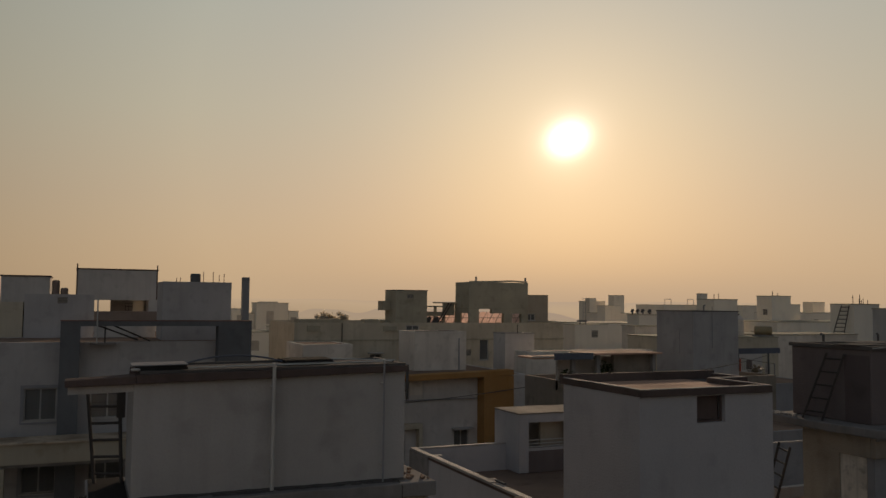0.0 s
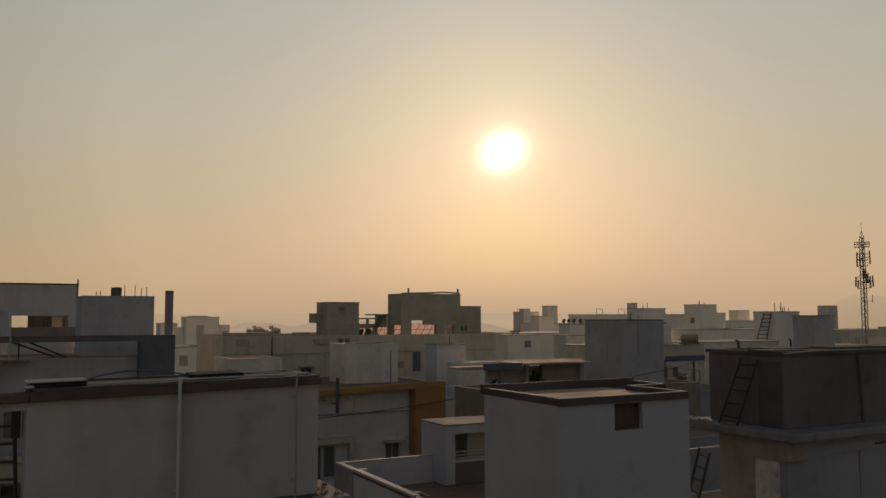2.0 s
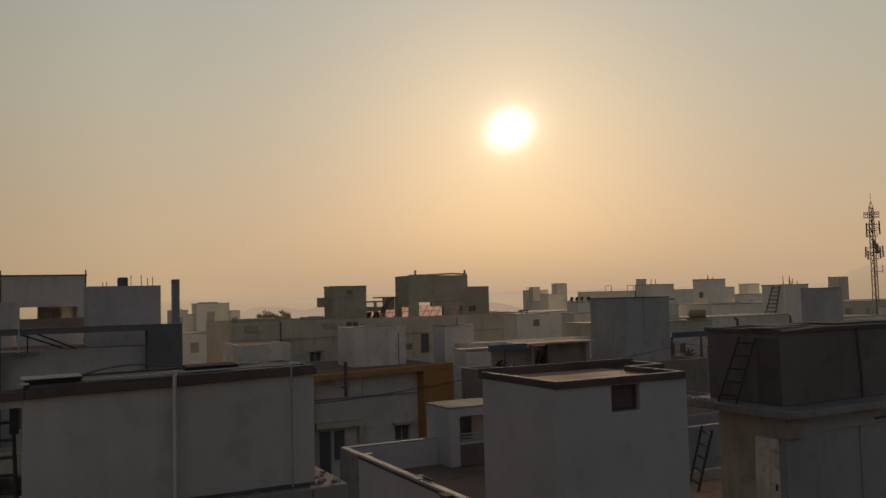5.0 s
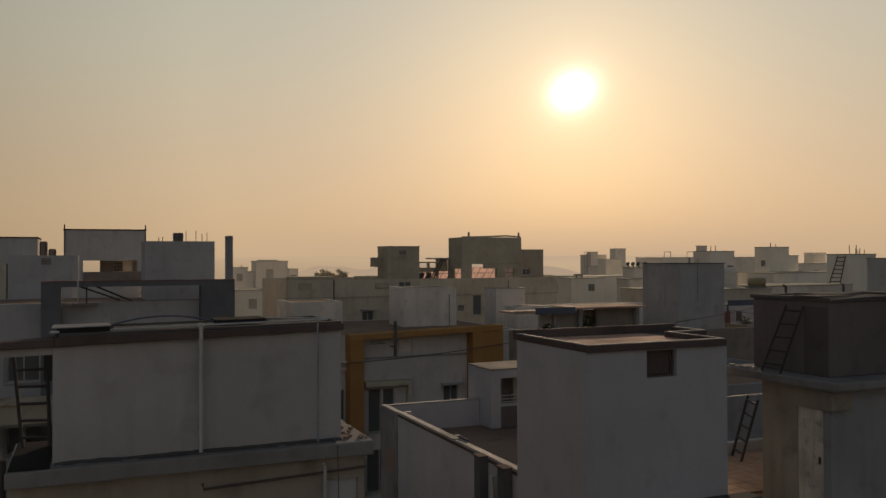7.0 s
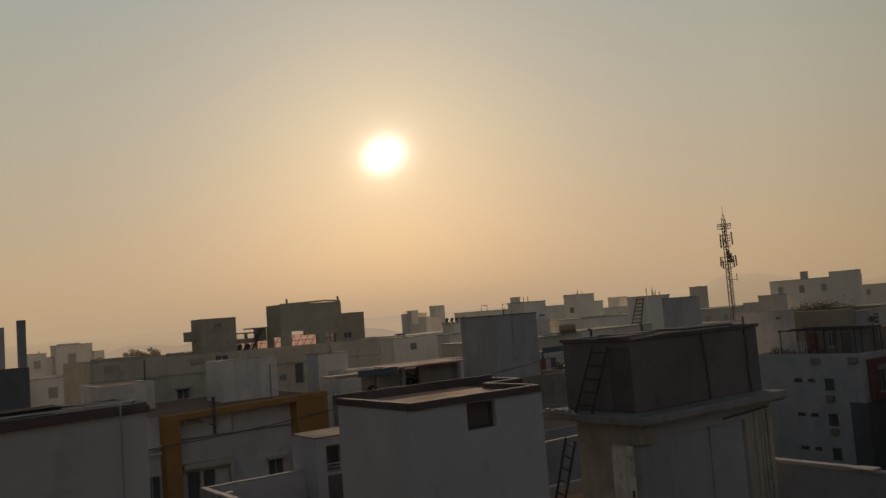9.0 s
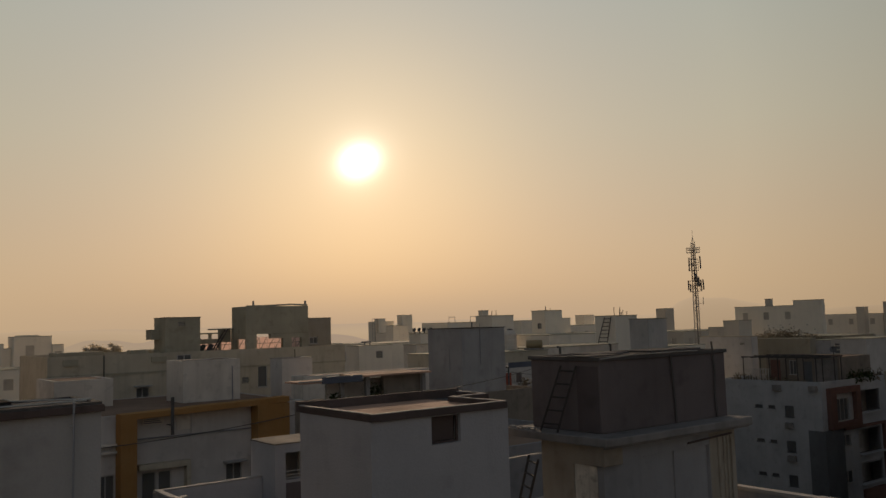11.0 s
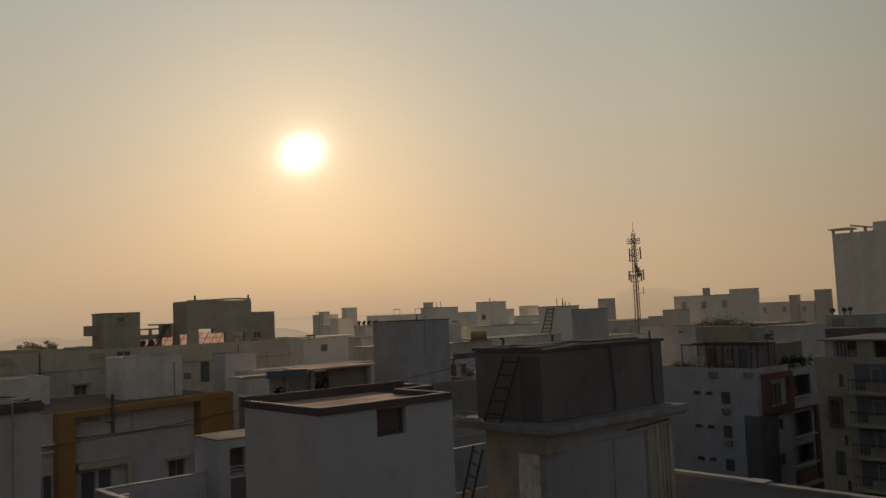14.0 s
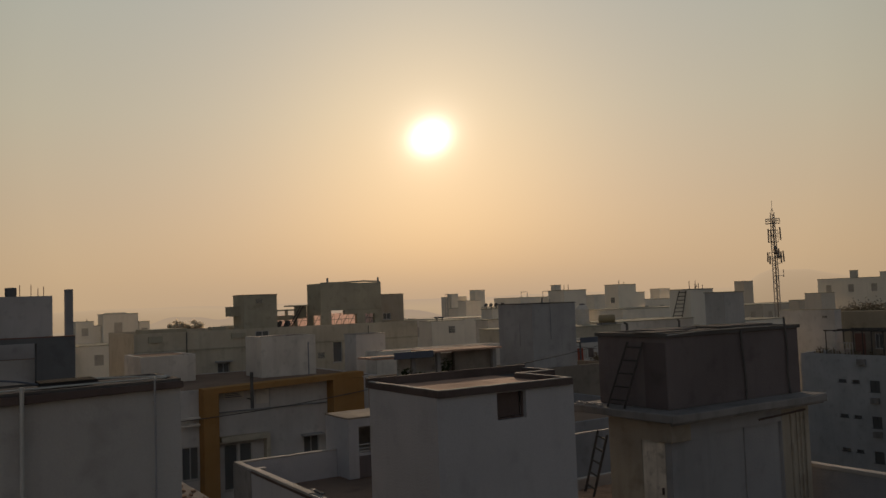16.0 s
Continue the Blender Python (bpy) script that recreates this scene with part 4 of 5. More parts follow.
for x in (17.75, 18.9, 21.6):
    part("post", boxes((x, x + 0.16, 28.3, 28.46, 14.602, 15.928 if x < 18 else 16.048)), CEMENT, cn)
part("back_wall", boxes((17.7, 22.5, 29.3, 29.45, 14.602, 15.928)), MID_GREY, cn)
part("side_block", boxes((19.9, 21.9, 28.6, 28.8, 14.602, 16.048)), MID_BROWN, cn)
for x, h in ((17.6, 0.6), (18.1, 0.4), (19.2, 1.0), (19.5, 0.75)):
    pp = thing("potted_plant", x, 28.5, 14.6, "dark leafy potted plant under the canopy", "plant", "terrace plants")
    part("pot", lathe(bmesh.new(), x, 28.5, ((0.1, 14.6), (0.15, 14.85), (0.13, 14.86)), 12), BRICK, pp)
    bm = bmesh.new()
    for k in range(110):
        a, u = random.uniform(0, 6.28), random.uniform(0.1, 1)
        c = Vector((x, 28.5, 14.86)) + Vector((math.cos(a) * 0.28 * u, math.sin(a) * 0.28 * u, h * random.uniform(0.1, 1)))
        d = Vector((math.cos(a), math.sin(a), random.uniform(0.1, 0.9))).normalized() * 0.15
        s = d.cross(Vector((0, 0, 1))).normalized() * 0.05
        bm.faces.new([bm.verts.new(p) for p in (c, c + d * 0.5 + s, c + d, c + d * 0.5 - s)])
    part("leaves", bm, LEAF, pp)
cable = thing("cable", 22, 24, 15.4, "black cable strung between two rooftops", "cable")
part("cable", tubes((sagging((11.0, 13.36, 16.70), (34.45, 35.1, 15.42), 0.06, 20), 0.012), seg=6), TAR, cable)
house("apartment_house", "grey shaded house between the two stair blocks", 17.6, 23.5, 19.6, 27.0, 0, 13.9, GREY, parapet=0.35)
wt = house("apartment_house", "pale house with a washing terrace", 30.5, 38.0, 34.6, 43.5, 0, 13.9, GREY, front=((31.0, 32.2, 11.0, 12.4, "window"), (34.2, 35.6, 11.0, 12.4, "window")))
part("back_wall", boxes((31.0, 37.8, 39.0, 39.2, 13.882, 15.5)), MID_GREY, wt)
bs = thing("sheet_canopy", 33.4, 35.2, 13.88, "faded blue sheet awning over the washing", "awning")
part("sheet", boxes((32.3, 35.2, 34.98, 35.02, 15.5, 15.8)), BAND_BLUE, bs)
part("roof", boxes((32.3, 35.2, 35.03, 36.4, 15.5, 15.56)), TAR, bs)
for x in (32.35, 34.45):
    part("post", tubes(([(x, 35.08, 13.88), (x, 35.08, 15.5)], 0.05)), CHARCOAL, bs)
line = thing("washing_line", 33.5, 35.4, 13.88, "red and dull cloths hung on a line", "washing")
for x, w, top, h, m in ((32.62, 0.42, 15.2, 0.85, CLOTH), (33.0, 0.26, 15.22, 0.6, FRAME), (34.7, 0.36, 14.9, 0.95, COPING), (33.4, 0.4, 15.15, 0.5, BROWN_CEMENT)):
    bm = bmesh.new()
    bmesh.ops.create_grid(bm, x_segments=6, y_segments=6, size=0.5)
    for v in bm.verts:
        v.co = Vector((x + v.co.x * w, 35.4 + 0.04 * math.sin(v.co.x * 12) * (0.6 - v.co.y), top - h / 2 + v.co.y * h))
    part("cloth", bm, m, line)
part("rope", tubes((sagging((32.35, 35.4, 15.32), (35.2, 35.4, 14.9), 0.01), 0.012), seg=5), BLACK_STEEL, line)
for x, z in ((32.35, 15.33), (35.2, 14.92)):
    part("post", tubes(([(x, 35.4, 13.88), (x, 35.4, z)], 0.03)), STEEL, line)
pp = thing("potted_plant", 33.75, 35.3, 13.88, "dark bushy potted plant by the washing", "plant", "terrace plants")
part("pot", lathe(bmesh.new(), 33.75, 35.3, ((0.2, 13.88), (0.26, 14.2), (0.22, 14.22)), 12), BRICK, pp)
bm = bmesh.new()
for k in range(520):
    a, u = random.uniform(0, 6.28), random.uniform(0.05, 1)
    c = Vector((33.75, 35.3, 14.22)) + Vector((math.cos(a) * 0.5 * u, math.sin(a) * 0.5 * u, random.uniform(0, 0.75 - 0.35 * u)))
    d = Vector((math.cos(a), math.sin(a), random.uniform(-0.2, 0.9))).normalized() * 0.13
    s = d.cross(Vector((0, 0, 1))).normalized() * 0.045
    bm.faces.new([bm.verts.new(p) for p in (c, c + d * 0.5 + s, c + d, c + d * 0.5 - s)])
part("leaves", bm, DUSK_LEAF, pp)

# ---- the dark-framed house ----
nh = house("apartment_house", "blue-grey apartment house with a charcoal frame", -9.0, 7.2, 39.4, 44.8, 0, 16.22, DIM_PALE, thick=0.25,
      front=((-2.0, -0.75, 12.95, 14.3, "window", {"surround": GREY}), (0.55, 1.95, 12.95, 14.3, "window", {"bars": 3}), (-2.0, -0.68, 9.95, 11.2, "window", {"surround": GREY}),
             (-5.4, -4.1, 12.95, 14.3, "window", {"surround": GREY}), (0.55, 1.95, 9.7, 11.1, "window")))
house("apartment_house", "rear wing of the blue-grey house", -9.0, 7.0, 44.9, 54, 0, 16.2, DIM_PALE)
part("rear_parapet", boxes((0.67, 3.52, 44.55, 44.7, 16.222, 16.98)), MID_GREY, nh, "pale rear parapet")
fr = thing("portal_frame", 3.2, 39, 0, "charcoal portal frame on the facade", "facade frame")
part("lintel", boxes((-0.7, 7.22, 38.6, 39.39, 16.92, 17.13)), DARK, fr)
part("cap", rough(boxes((-0.72, 7.24, 38.58, 39.4, 17.132, 17.165)), 0.8, 0.01), RUST, fr, "worn reddish capping")
part("upright", boxes((-0.7, 0.07, 38.6, 39.39, 0, 16.918)), DARK, fr)
part("upright", boxes((5.75, 7.22, 38.6, 39.39, 0, 16.918)), DARK, fr)
pole = thing("pipe_pole", 0.72, 38.5, 16.3, "pale standing pipe before the charcoal frame", "pipe")
part("pipe", tubes(([(0.72, 38.52, 16.2), (0.71, 38.52, 18.1)], 0.03), seg=10), PVC, pole)
part("bracket", boxes((0.66, 0.78, 38.5, 38.598, 17.0, 17.04)), STEEL, pole)
st = thing("roof_stair_rail", 1.7, 39.2, 16.12, "dark diagonal rails of a small roof stair", "stair rail")
for a, b in (((0.6, 39.1, 17.0), (2.4, 39.1, 16.3)), ((1.25, 39.2, 17.0), (2.9, 39.2, 16.25))):
    part("rail", tubes(([a, b], 0.035)), BLACK_STEEL, st)
part("post", tubes(([(1.05, 39.1, 16.2), (1.05, 39.1, 16.9)], 0.03)), BLACK_STEEL, st)
part("landing", boxes((0.45, 1.5, 38.9, 39.395, 16.12, 16.2)), CEMENT, st)
bal = thing("balcony", -1, 37, 11.6, "cream balcony with a dusty slab top in sunlit tones", "balcony")
part("parapet", boxes((-7.0, 3.5, 36.0, 36.2, 11.752, 12.498)), CREAM, bal)
# Coping and slab top get their sunlight from the colour.
part("coping", boxes((-7.0, 3.5, 35.9, 36.3, 12.50, 12.57), r=0.015), SUNLIT_TOP, bal)
part("floor", boxes((-7.0, 3.5, 36.202, 39.395, 11.6, 11.75)), CEMENT, bal)
part("roof_slab", rough(boxes((-7.0, 3.5, 36.302, 37.8, 12.40, 12.55)), 0.7, 0.012), SUNLIT_TOP, bal, "dusty slab top in sunlit tones")
part("column", boxes((-3.0, -2.4, 36.0, 36.4, 0, 11.598)), CREAM, bal)
part("column", boxes((2.9, 3.5, 36.0, 36.4, 0, 11.598)), CREAM, bal)
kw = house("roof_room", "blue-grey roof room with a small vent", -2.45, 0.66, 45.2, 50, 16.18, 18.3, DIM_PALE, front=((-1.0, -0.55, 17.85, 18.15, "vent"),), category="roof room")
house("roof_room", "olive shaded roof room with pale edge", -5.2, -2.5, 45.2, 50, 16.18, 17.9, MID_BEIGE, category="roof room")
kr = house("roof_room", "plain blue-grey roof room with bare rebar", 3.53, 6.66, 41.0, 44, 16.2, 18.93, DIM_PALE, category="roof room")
for x, h in ((4.15, 0.18), (4.32, 0.2), (5.37, 0.5), (5.82, 0.5), (6.1, 0.36), (6.33, 0.42)):
    part("rebar", tubes(([(x, 41.2, 18.9), (x, 41.2, 18.93 + h)], 0.016)), RUST, kr)
tk = thing("plastic_tank", 5.05, 41.6, 18.93, "small dark plastic water tank", "water tank")
part("body", lathe(bmesh.new(), 5.05, 41.6, ((0.235, 18.93), (0.24, 19.28), (0.22, 19.33), (0.1, 19.34))), DARK, tk)
col = thing("cement_column", 7.37, 41.2, 16.5, "tall bare cement column on the roof", "column")
part("shaft", boxes((7.19, 7.52, 41.0, 41.35, 0, 19.2), r=0.02), GREY, col)
kk = thing("raised_tank", 2.1, 57, 16.78, "big grey water tank raised on a frame", "water tank")
part("tank", boxes((-0.23, 4.46, 55.6, 58.6, 18.05, 19.9)), MID_GREY, kk)
part("rim", boxes((-0.27, 4.5, 55.56, 58.64, 19.902, 19.98)), MAROON, kk)
for x in (-0.2, 4.42):
    part("rod", tubes(([(x, 55.6, 18.1), (x, 55.55, 20.25)], 0.04)), MAROON, kk)
for x0, x1 in ((-0.23, 0.82), (3.95, 4.46)):
    for y in (55.6, 58.1):
        part("pier", boxes((x0, x1, y, y + 0.5, 16.782, 18.048)), MID_GREY, kk)
part("wall", boxes((0.822, 4.9, 55.5, 55.595, 16.802, 17.36)), BRICK, kk, "low brick-red wall")
part("frame", boxes((1.82, 1.9, 58.2, 58.3, 16.782, 18.048)), MID_GREY, kk)
part("frame", boxes((2.7, 3.9, 58.2, 58.3, 17.75, 17.82)), MID_GREY, kk)
part("screen_wall", boxes((1.82, 3.18, 58.32, 58.42, 16.782, 18.046)), MID_GREY, kk)
part("panel", boxes((3.182, 3.94, 58.32, 58.36, 16.782, 18.046)), THIN_SHEET, kk, "pale translucent sheet")
for x in (2.71, 2.92, 3.13):
    part("grille", boxes((x, x + 0.035, 58.29, 58.318, 17.38, 17.86)), DARK, kk, "dark window grille")
for z in (17.38, 17.62, 17.84):
    part("grille", boxes((2.746, 3.129, 58.291, 58.317, z, z + 0.035)), DARK, kk, "dark window grille")
house("apartment_house", "house below the raised grey tank", -6, 6.5, 55.4, 68, 0, 16.8, MID_WHITE)
house("roof_room", "grey roof room with a dark red coping", -4.3, -1.7, 55.7, 60, 16.78, 19.4, MID_GREY, category="roof room", slab=(0.06, 0.08), slab_mat=MAROON)
for x, z in ((-1.36, 19.2), (-0.88, 18.75)):
    tk = thing("plastic_tank", x, 56, 16.78, "dull brown plastic rooftop water tank", "water tank")
    part("body", lathe(bmesh.new(), x, 56, ((0.22, 16.78), (0.22, z - 0.1), (0.18, z), (0.08, z + 0.02))), BRICK, tk)


# ---- the far rows ----
def far_house(label, x0, x1, y0, y1, z, mat, front=(), left=(), floors=0, **more):
    """A distant house; floors: rows of plain windows below its roof line on the two walls in view."""
    front, left = list(front), list(left)
    for f in range(floors):
        top = z - 0.9 - 3.0 * f
        for side, a, b in ((front, x0, x1), (left, y0, y1)):
            n = max(1, int((b - a) / 3.2))
            for k in range(n):
                c = a + (b - a) * (k + 0.5) / n
                side.append((c - 0.45, c + 0.45, top - 1.1, top, "shutter"))
    more.setdefault("slab", (0.05, 0.07))
    more.setdefault("slab_mat", WARM_CEMENT)
    ob = house("distant_house", label, x0, x1, y0, y1, 0.0, z, mat, front, left, group="distant houses", parapet=0.0, **more)
    return ob


def rods(ob, x0, x1, y, z, n, h=0.7):
    for k in range(n):
        x = x0 + (x1 - x0) * random.random()
        part("rod", tubes(([(x, y, z - 0.02), (x + random.uniform(-0.06, 0.06), y, z + h * random.uniform(0.4, 1.0))], 0.03), seg=5), BLACK_STEEL, ob)


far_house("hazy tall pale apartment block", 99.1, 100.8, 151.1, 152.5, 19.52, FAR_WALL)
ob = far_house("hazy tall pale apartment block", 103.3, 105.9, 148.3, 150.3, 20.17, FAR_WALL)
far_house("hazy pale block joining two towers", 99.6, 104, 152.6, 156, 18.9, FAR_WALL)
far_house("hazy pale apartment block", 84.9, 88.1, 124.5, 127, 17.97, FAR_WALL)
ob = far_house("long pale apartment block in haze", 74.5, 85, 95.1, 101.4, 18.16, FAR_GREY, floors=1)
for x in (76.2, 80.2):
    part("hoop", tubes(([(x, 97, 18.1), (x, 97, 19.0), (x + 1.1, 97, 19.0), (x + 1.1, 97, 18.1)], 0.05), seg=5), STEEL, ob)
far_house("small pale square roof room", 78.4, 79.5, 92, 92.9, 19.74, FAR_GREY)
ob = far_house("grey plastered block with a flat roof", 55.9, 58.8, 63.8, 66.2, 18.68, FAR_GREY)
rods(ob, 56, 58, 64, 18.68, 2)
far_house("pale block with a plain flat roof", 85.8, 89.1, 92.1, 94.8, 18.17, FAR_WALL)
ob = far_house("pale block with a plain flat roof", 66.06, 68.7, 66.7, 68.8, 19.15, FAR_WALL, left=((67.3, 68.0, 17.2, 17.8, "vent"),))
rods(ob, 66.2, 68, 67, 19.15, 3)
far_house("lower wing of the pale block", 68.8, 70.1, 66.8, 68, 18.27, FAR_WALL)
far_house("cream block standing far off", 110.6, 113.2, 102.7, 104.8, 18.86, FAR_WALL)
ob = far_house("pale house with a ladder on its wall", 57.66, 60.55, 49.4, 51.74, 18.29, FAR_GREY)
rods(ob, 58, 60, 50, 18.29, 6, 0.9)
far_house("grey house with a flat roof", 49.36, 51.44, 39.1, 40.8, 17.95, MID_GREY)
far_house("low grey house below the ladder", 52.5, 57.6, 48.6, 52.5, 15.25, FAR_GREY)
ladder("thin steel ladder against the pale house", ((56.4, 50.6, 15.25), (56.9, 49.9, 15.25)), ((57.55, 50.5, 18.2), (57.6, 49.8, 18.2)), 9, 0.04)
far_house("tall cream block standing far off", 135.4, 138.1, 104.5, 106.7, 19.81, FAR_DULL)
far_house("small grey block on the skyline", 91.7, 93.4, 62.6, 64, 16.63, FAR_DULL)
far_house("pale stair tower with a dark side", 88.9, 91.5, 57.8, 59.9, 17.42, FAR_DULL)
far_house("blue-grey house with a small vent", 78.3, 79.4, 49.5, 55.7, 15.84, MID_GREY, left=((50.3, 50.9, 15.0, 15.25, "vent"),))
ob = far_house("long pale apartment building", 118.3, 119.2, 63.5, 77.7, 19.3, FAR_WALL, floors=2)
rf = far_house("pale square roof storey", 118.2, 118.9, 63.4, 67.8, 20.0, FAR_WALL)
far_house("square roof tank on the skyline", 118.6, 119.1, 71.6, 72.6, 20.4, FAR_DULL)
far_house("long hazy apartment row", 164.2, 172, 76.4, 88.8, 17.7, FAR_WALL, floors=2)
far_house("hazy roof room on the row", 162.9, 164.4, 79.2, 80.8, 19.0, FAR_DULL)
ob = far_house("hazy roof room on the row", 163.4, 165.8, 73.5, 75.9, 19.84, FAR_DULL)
fl = far_house("flat-roofed grey house with a dark doorway", 93.5, 101, 45.3, 49.28, 15.1, MID_GREY, left=((48.3, 48.9, 12.8, 14.6, "vent"),))
far_house("long olive-brown house with a flat roof", 98.4, 106, 50.5, 61.6, 15.3, OLIVE, floors=1)
far_house("white house with a roof room", 75.6, 80.2, 30.2, 33.95, 16.5, TANK_GREY, left=((32.4, 33.5, 15.5, 16.2, "vent"),))
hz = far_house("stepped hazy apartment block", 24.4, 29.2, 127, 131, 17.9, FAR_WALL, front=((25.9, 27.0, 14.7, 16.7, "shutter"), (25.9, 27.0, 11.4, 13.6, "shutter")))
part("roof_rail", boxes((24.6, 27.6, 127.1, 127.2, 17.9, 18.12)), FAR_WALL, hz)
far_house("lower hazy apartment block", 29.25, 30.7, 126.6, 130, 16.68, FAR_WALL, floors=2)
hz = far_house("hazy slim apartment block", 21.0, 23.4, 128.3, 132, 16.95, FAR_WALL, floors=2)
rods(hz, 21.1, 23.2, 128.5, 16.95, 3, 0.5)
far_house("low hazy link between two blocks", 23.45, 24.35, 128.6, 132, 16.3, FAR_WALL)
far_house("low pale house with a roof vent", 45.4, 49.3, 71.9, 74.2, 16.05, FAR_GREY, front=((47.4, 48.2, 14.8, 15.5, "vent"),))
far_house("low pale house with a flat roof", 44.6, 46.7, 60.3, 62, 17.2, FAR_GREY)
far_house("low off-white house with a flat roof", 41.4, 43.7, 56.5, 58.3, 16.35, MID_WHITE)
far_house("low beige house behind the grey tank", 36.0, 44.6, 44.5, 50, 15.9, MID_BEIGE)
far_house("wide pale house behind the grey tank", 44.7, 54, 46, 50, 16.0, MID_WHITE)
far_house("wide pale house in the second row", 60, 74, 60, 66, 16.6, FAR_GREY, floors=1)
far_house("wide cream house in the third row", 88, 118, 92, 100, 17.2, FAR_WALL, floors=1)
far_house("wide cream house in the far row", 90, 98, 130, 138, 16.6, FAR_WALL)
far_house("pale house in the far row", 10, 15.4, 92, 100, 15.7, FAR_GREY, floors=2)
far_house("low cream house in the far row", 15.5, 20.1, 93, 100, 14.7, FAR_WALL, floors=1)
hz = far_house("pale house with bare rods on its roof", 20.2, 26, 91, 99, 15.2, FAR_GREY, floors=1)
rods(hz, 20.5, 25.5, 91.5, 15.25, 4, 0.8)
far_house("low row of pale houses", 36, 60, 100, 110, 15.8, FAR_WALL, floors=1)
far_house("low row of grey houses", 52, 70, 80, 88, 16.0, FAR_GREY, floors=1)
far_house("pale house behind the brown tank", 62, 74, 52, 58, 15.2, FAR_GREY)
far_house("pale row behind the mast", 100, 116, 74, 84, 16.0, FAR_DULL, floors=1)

far_house("low brown house below the broad trees", 92.0, 93.2, 50.9, 57.9, 15.2, OLIVE)
far_house("small grey house beside the doorway", 93.6, 97, 49.3, 51.8, 14.95, TANK_GREY)
far_house("long brown flat-roofed house", 74.0, 75.4, 26.5, 33.4, 15.45, BROWN_CEMENT)

yt = thing("plastic_tank", 43.7, 44.9, 15.9, "yellow water tank lying on its side", "water tank")
bm = lathe(bmesh.new(), 0, 0, ((0.1, -0.6), (0.28, -0.57), (0.3, -0.48), (0.3, 0.48), (0.28, 0.57), (0.1, 0.6)))
bmesh.ops.rotate(bm, verts=bm.verts, cent=(0, 0, 0), matrix=Matrix.Rotation(radians(90), 3, "Y") )
bmesh.ops.rotate(bm, verts=bm.verts, cent=(0, 0, 0), matrix=Matrix.Rotation(radians(-40), 3, "Z"))
bmesh.ops.translate(bm, verts=bm.verts, vec=(43.7, 44.95, 16.38))
part("body", bm, YELLOW_TANK, yt)
part("cradle", boxes((43.0, 44.4, 44.7, 45.3, 15.95, 16.1)), CEMENT, yt)

rt = thing("roof_box", 46.85, 72.9, 16.12, "small dark box on legs on a roof", "box")
part("body", boxes((46.4, 47.3, 72.6, 73.1, 16.34, 16.5), r=0.03), DARK, rt)
for x in (46.5, 47.15):
    part("leg", boxes((x, x + 0.08, 72.65, 72.75, 16.12, 16.34)), DARK, rt)
pt = thing("plastic_tank", 43.4, 47.2, 15.95, "pale ribbed plastic water tank on a roof", "water tank")
part("body", lathe(bmesh.new(), 43.4, 47.2, ((0.5, 15.95), (0.52, 16.3), (0.49, 16.34), (0.52, 16.7), (0.49, 16.74), (0.52, 17.1), (0.3, 17.4), (0.2, 17.42))), MID_WHITE, pt)
part("lid", lathe(bmesh.new(), 43.4, 47.2, ((0.22, 17.42), (0.22, 17.5), (0.1, 17.52))), BROWN_CEMENT, pt)
sf = thing("scaffold", 98.6, 151, 0, "thin bamboo scaffold against the far tower", "scaffold")
for y in (151.3, 152.2):
    for x in (98.2, 98.9):
        part("pole", tubes(([(x, y, 0), (x, y, 19.6)], 0.05), seg=5), HAZED_BROWN, sf)
for k in range(7):
    part("cross_bar", tubes(([(98.1, 151.3, 13.2 + k), (99.0, 152.2, 13.2 + k)], 0.04), seg=5), HAZED_BROWN, sf)
    part("cross_bar", tubes(([(98.2, 151.2, 13.5 + k), (98.2, 152.3, 13.5 + k)], 0.04), seg=5), HAZED_BROWN, sf)

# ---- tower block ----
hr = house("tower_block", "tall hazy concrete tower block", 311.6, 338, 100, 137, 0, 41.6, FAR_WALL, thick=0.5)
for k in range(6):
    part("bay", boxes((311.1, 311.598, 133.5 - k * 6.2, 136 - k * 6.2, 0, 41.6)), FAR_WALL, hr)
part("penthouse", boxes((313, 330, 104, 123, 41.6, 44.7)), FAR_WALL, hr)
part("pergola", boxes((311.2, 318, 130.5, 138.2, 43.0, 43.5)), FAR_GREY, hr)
bm = boxes((311.2, 318, 122.5, 130.2, 43.3, 43.9))
for v in bm.verts:
    v.co.z -= 0.9 * (v.co.y < 124) - 0.5 * (v.co.y > 124)
part("pergola", bm, FAR_GREY, hr)
for y in (125, 129.8, 136.4):
    part("post", boxes((311.8, 312.8, y, y + 0.8, 41.6, 43.4)), FAR_GREY, hr)

# ---- white house with red balconies ----
bh = house("apartment_house", "white apartment house with a charcoal corner", 73.1, 86, 39.6, 49.9, 0, 11.4, BLUISH,
           left=tuple((a, b, z + c, z + c + h, "window", {"frame_mat": CHARCOAL}) for z in (8.7, 5.55, 2.5) for a, b, c, h in ((42.3, 43.2, 0, 1.0), (44.15, 44.85, 0.7, 0.27), (45.4, 46.2, 0.7, 0.27))),
           front=((75.6, 77.7, 8.3, 10.3, "window", {"frame_mat": FRAME, "leaves": 3}), (79.6, 83.6, 8.75, 10.74, "loggia"), (79.15, 83.4, 5.0, 7.2, "loggia"), (79.3, 83.4, 2.3, 4.25, "loggia"),
                  (76.1, 77.7, 5.95, 7.0, "window", {"frame_mat": FRAME}), (76.1, 77.7, 2.7, 3.8, "window", {"frame_mat": FRAME})))
part("corner_panel", boxes((73.04, 73.098, 39.6, 41.0, 0, 7.65)), DARK, bh, "dark grey corner cladding")
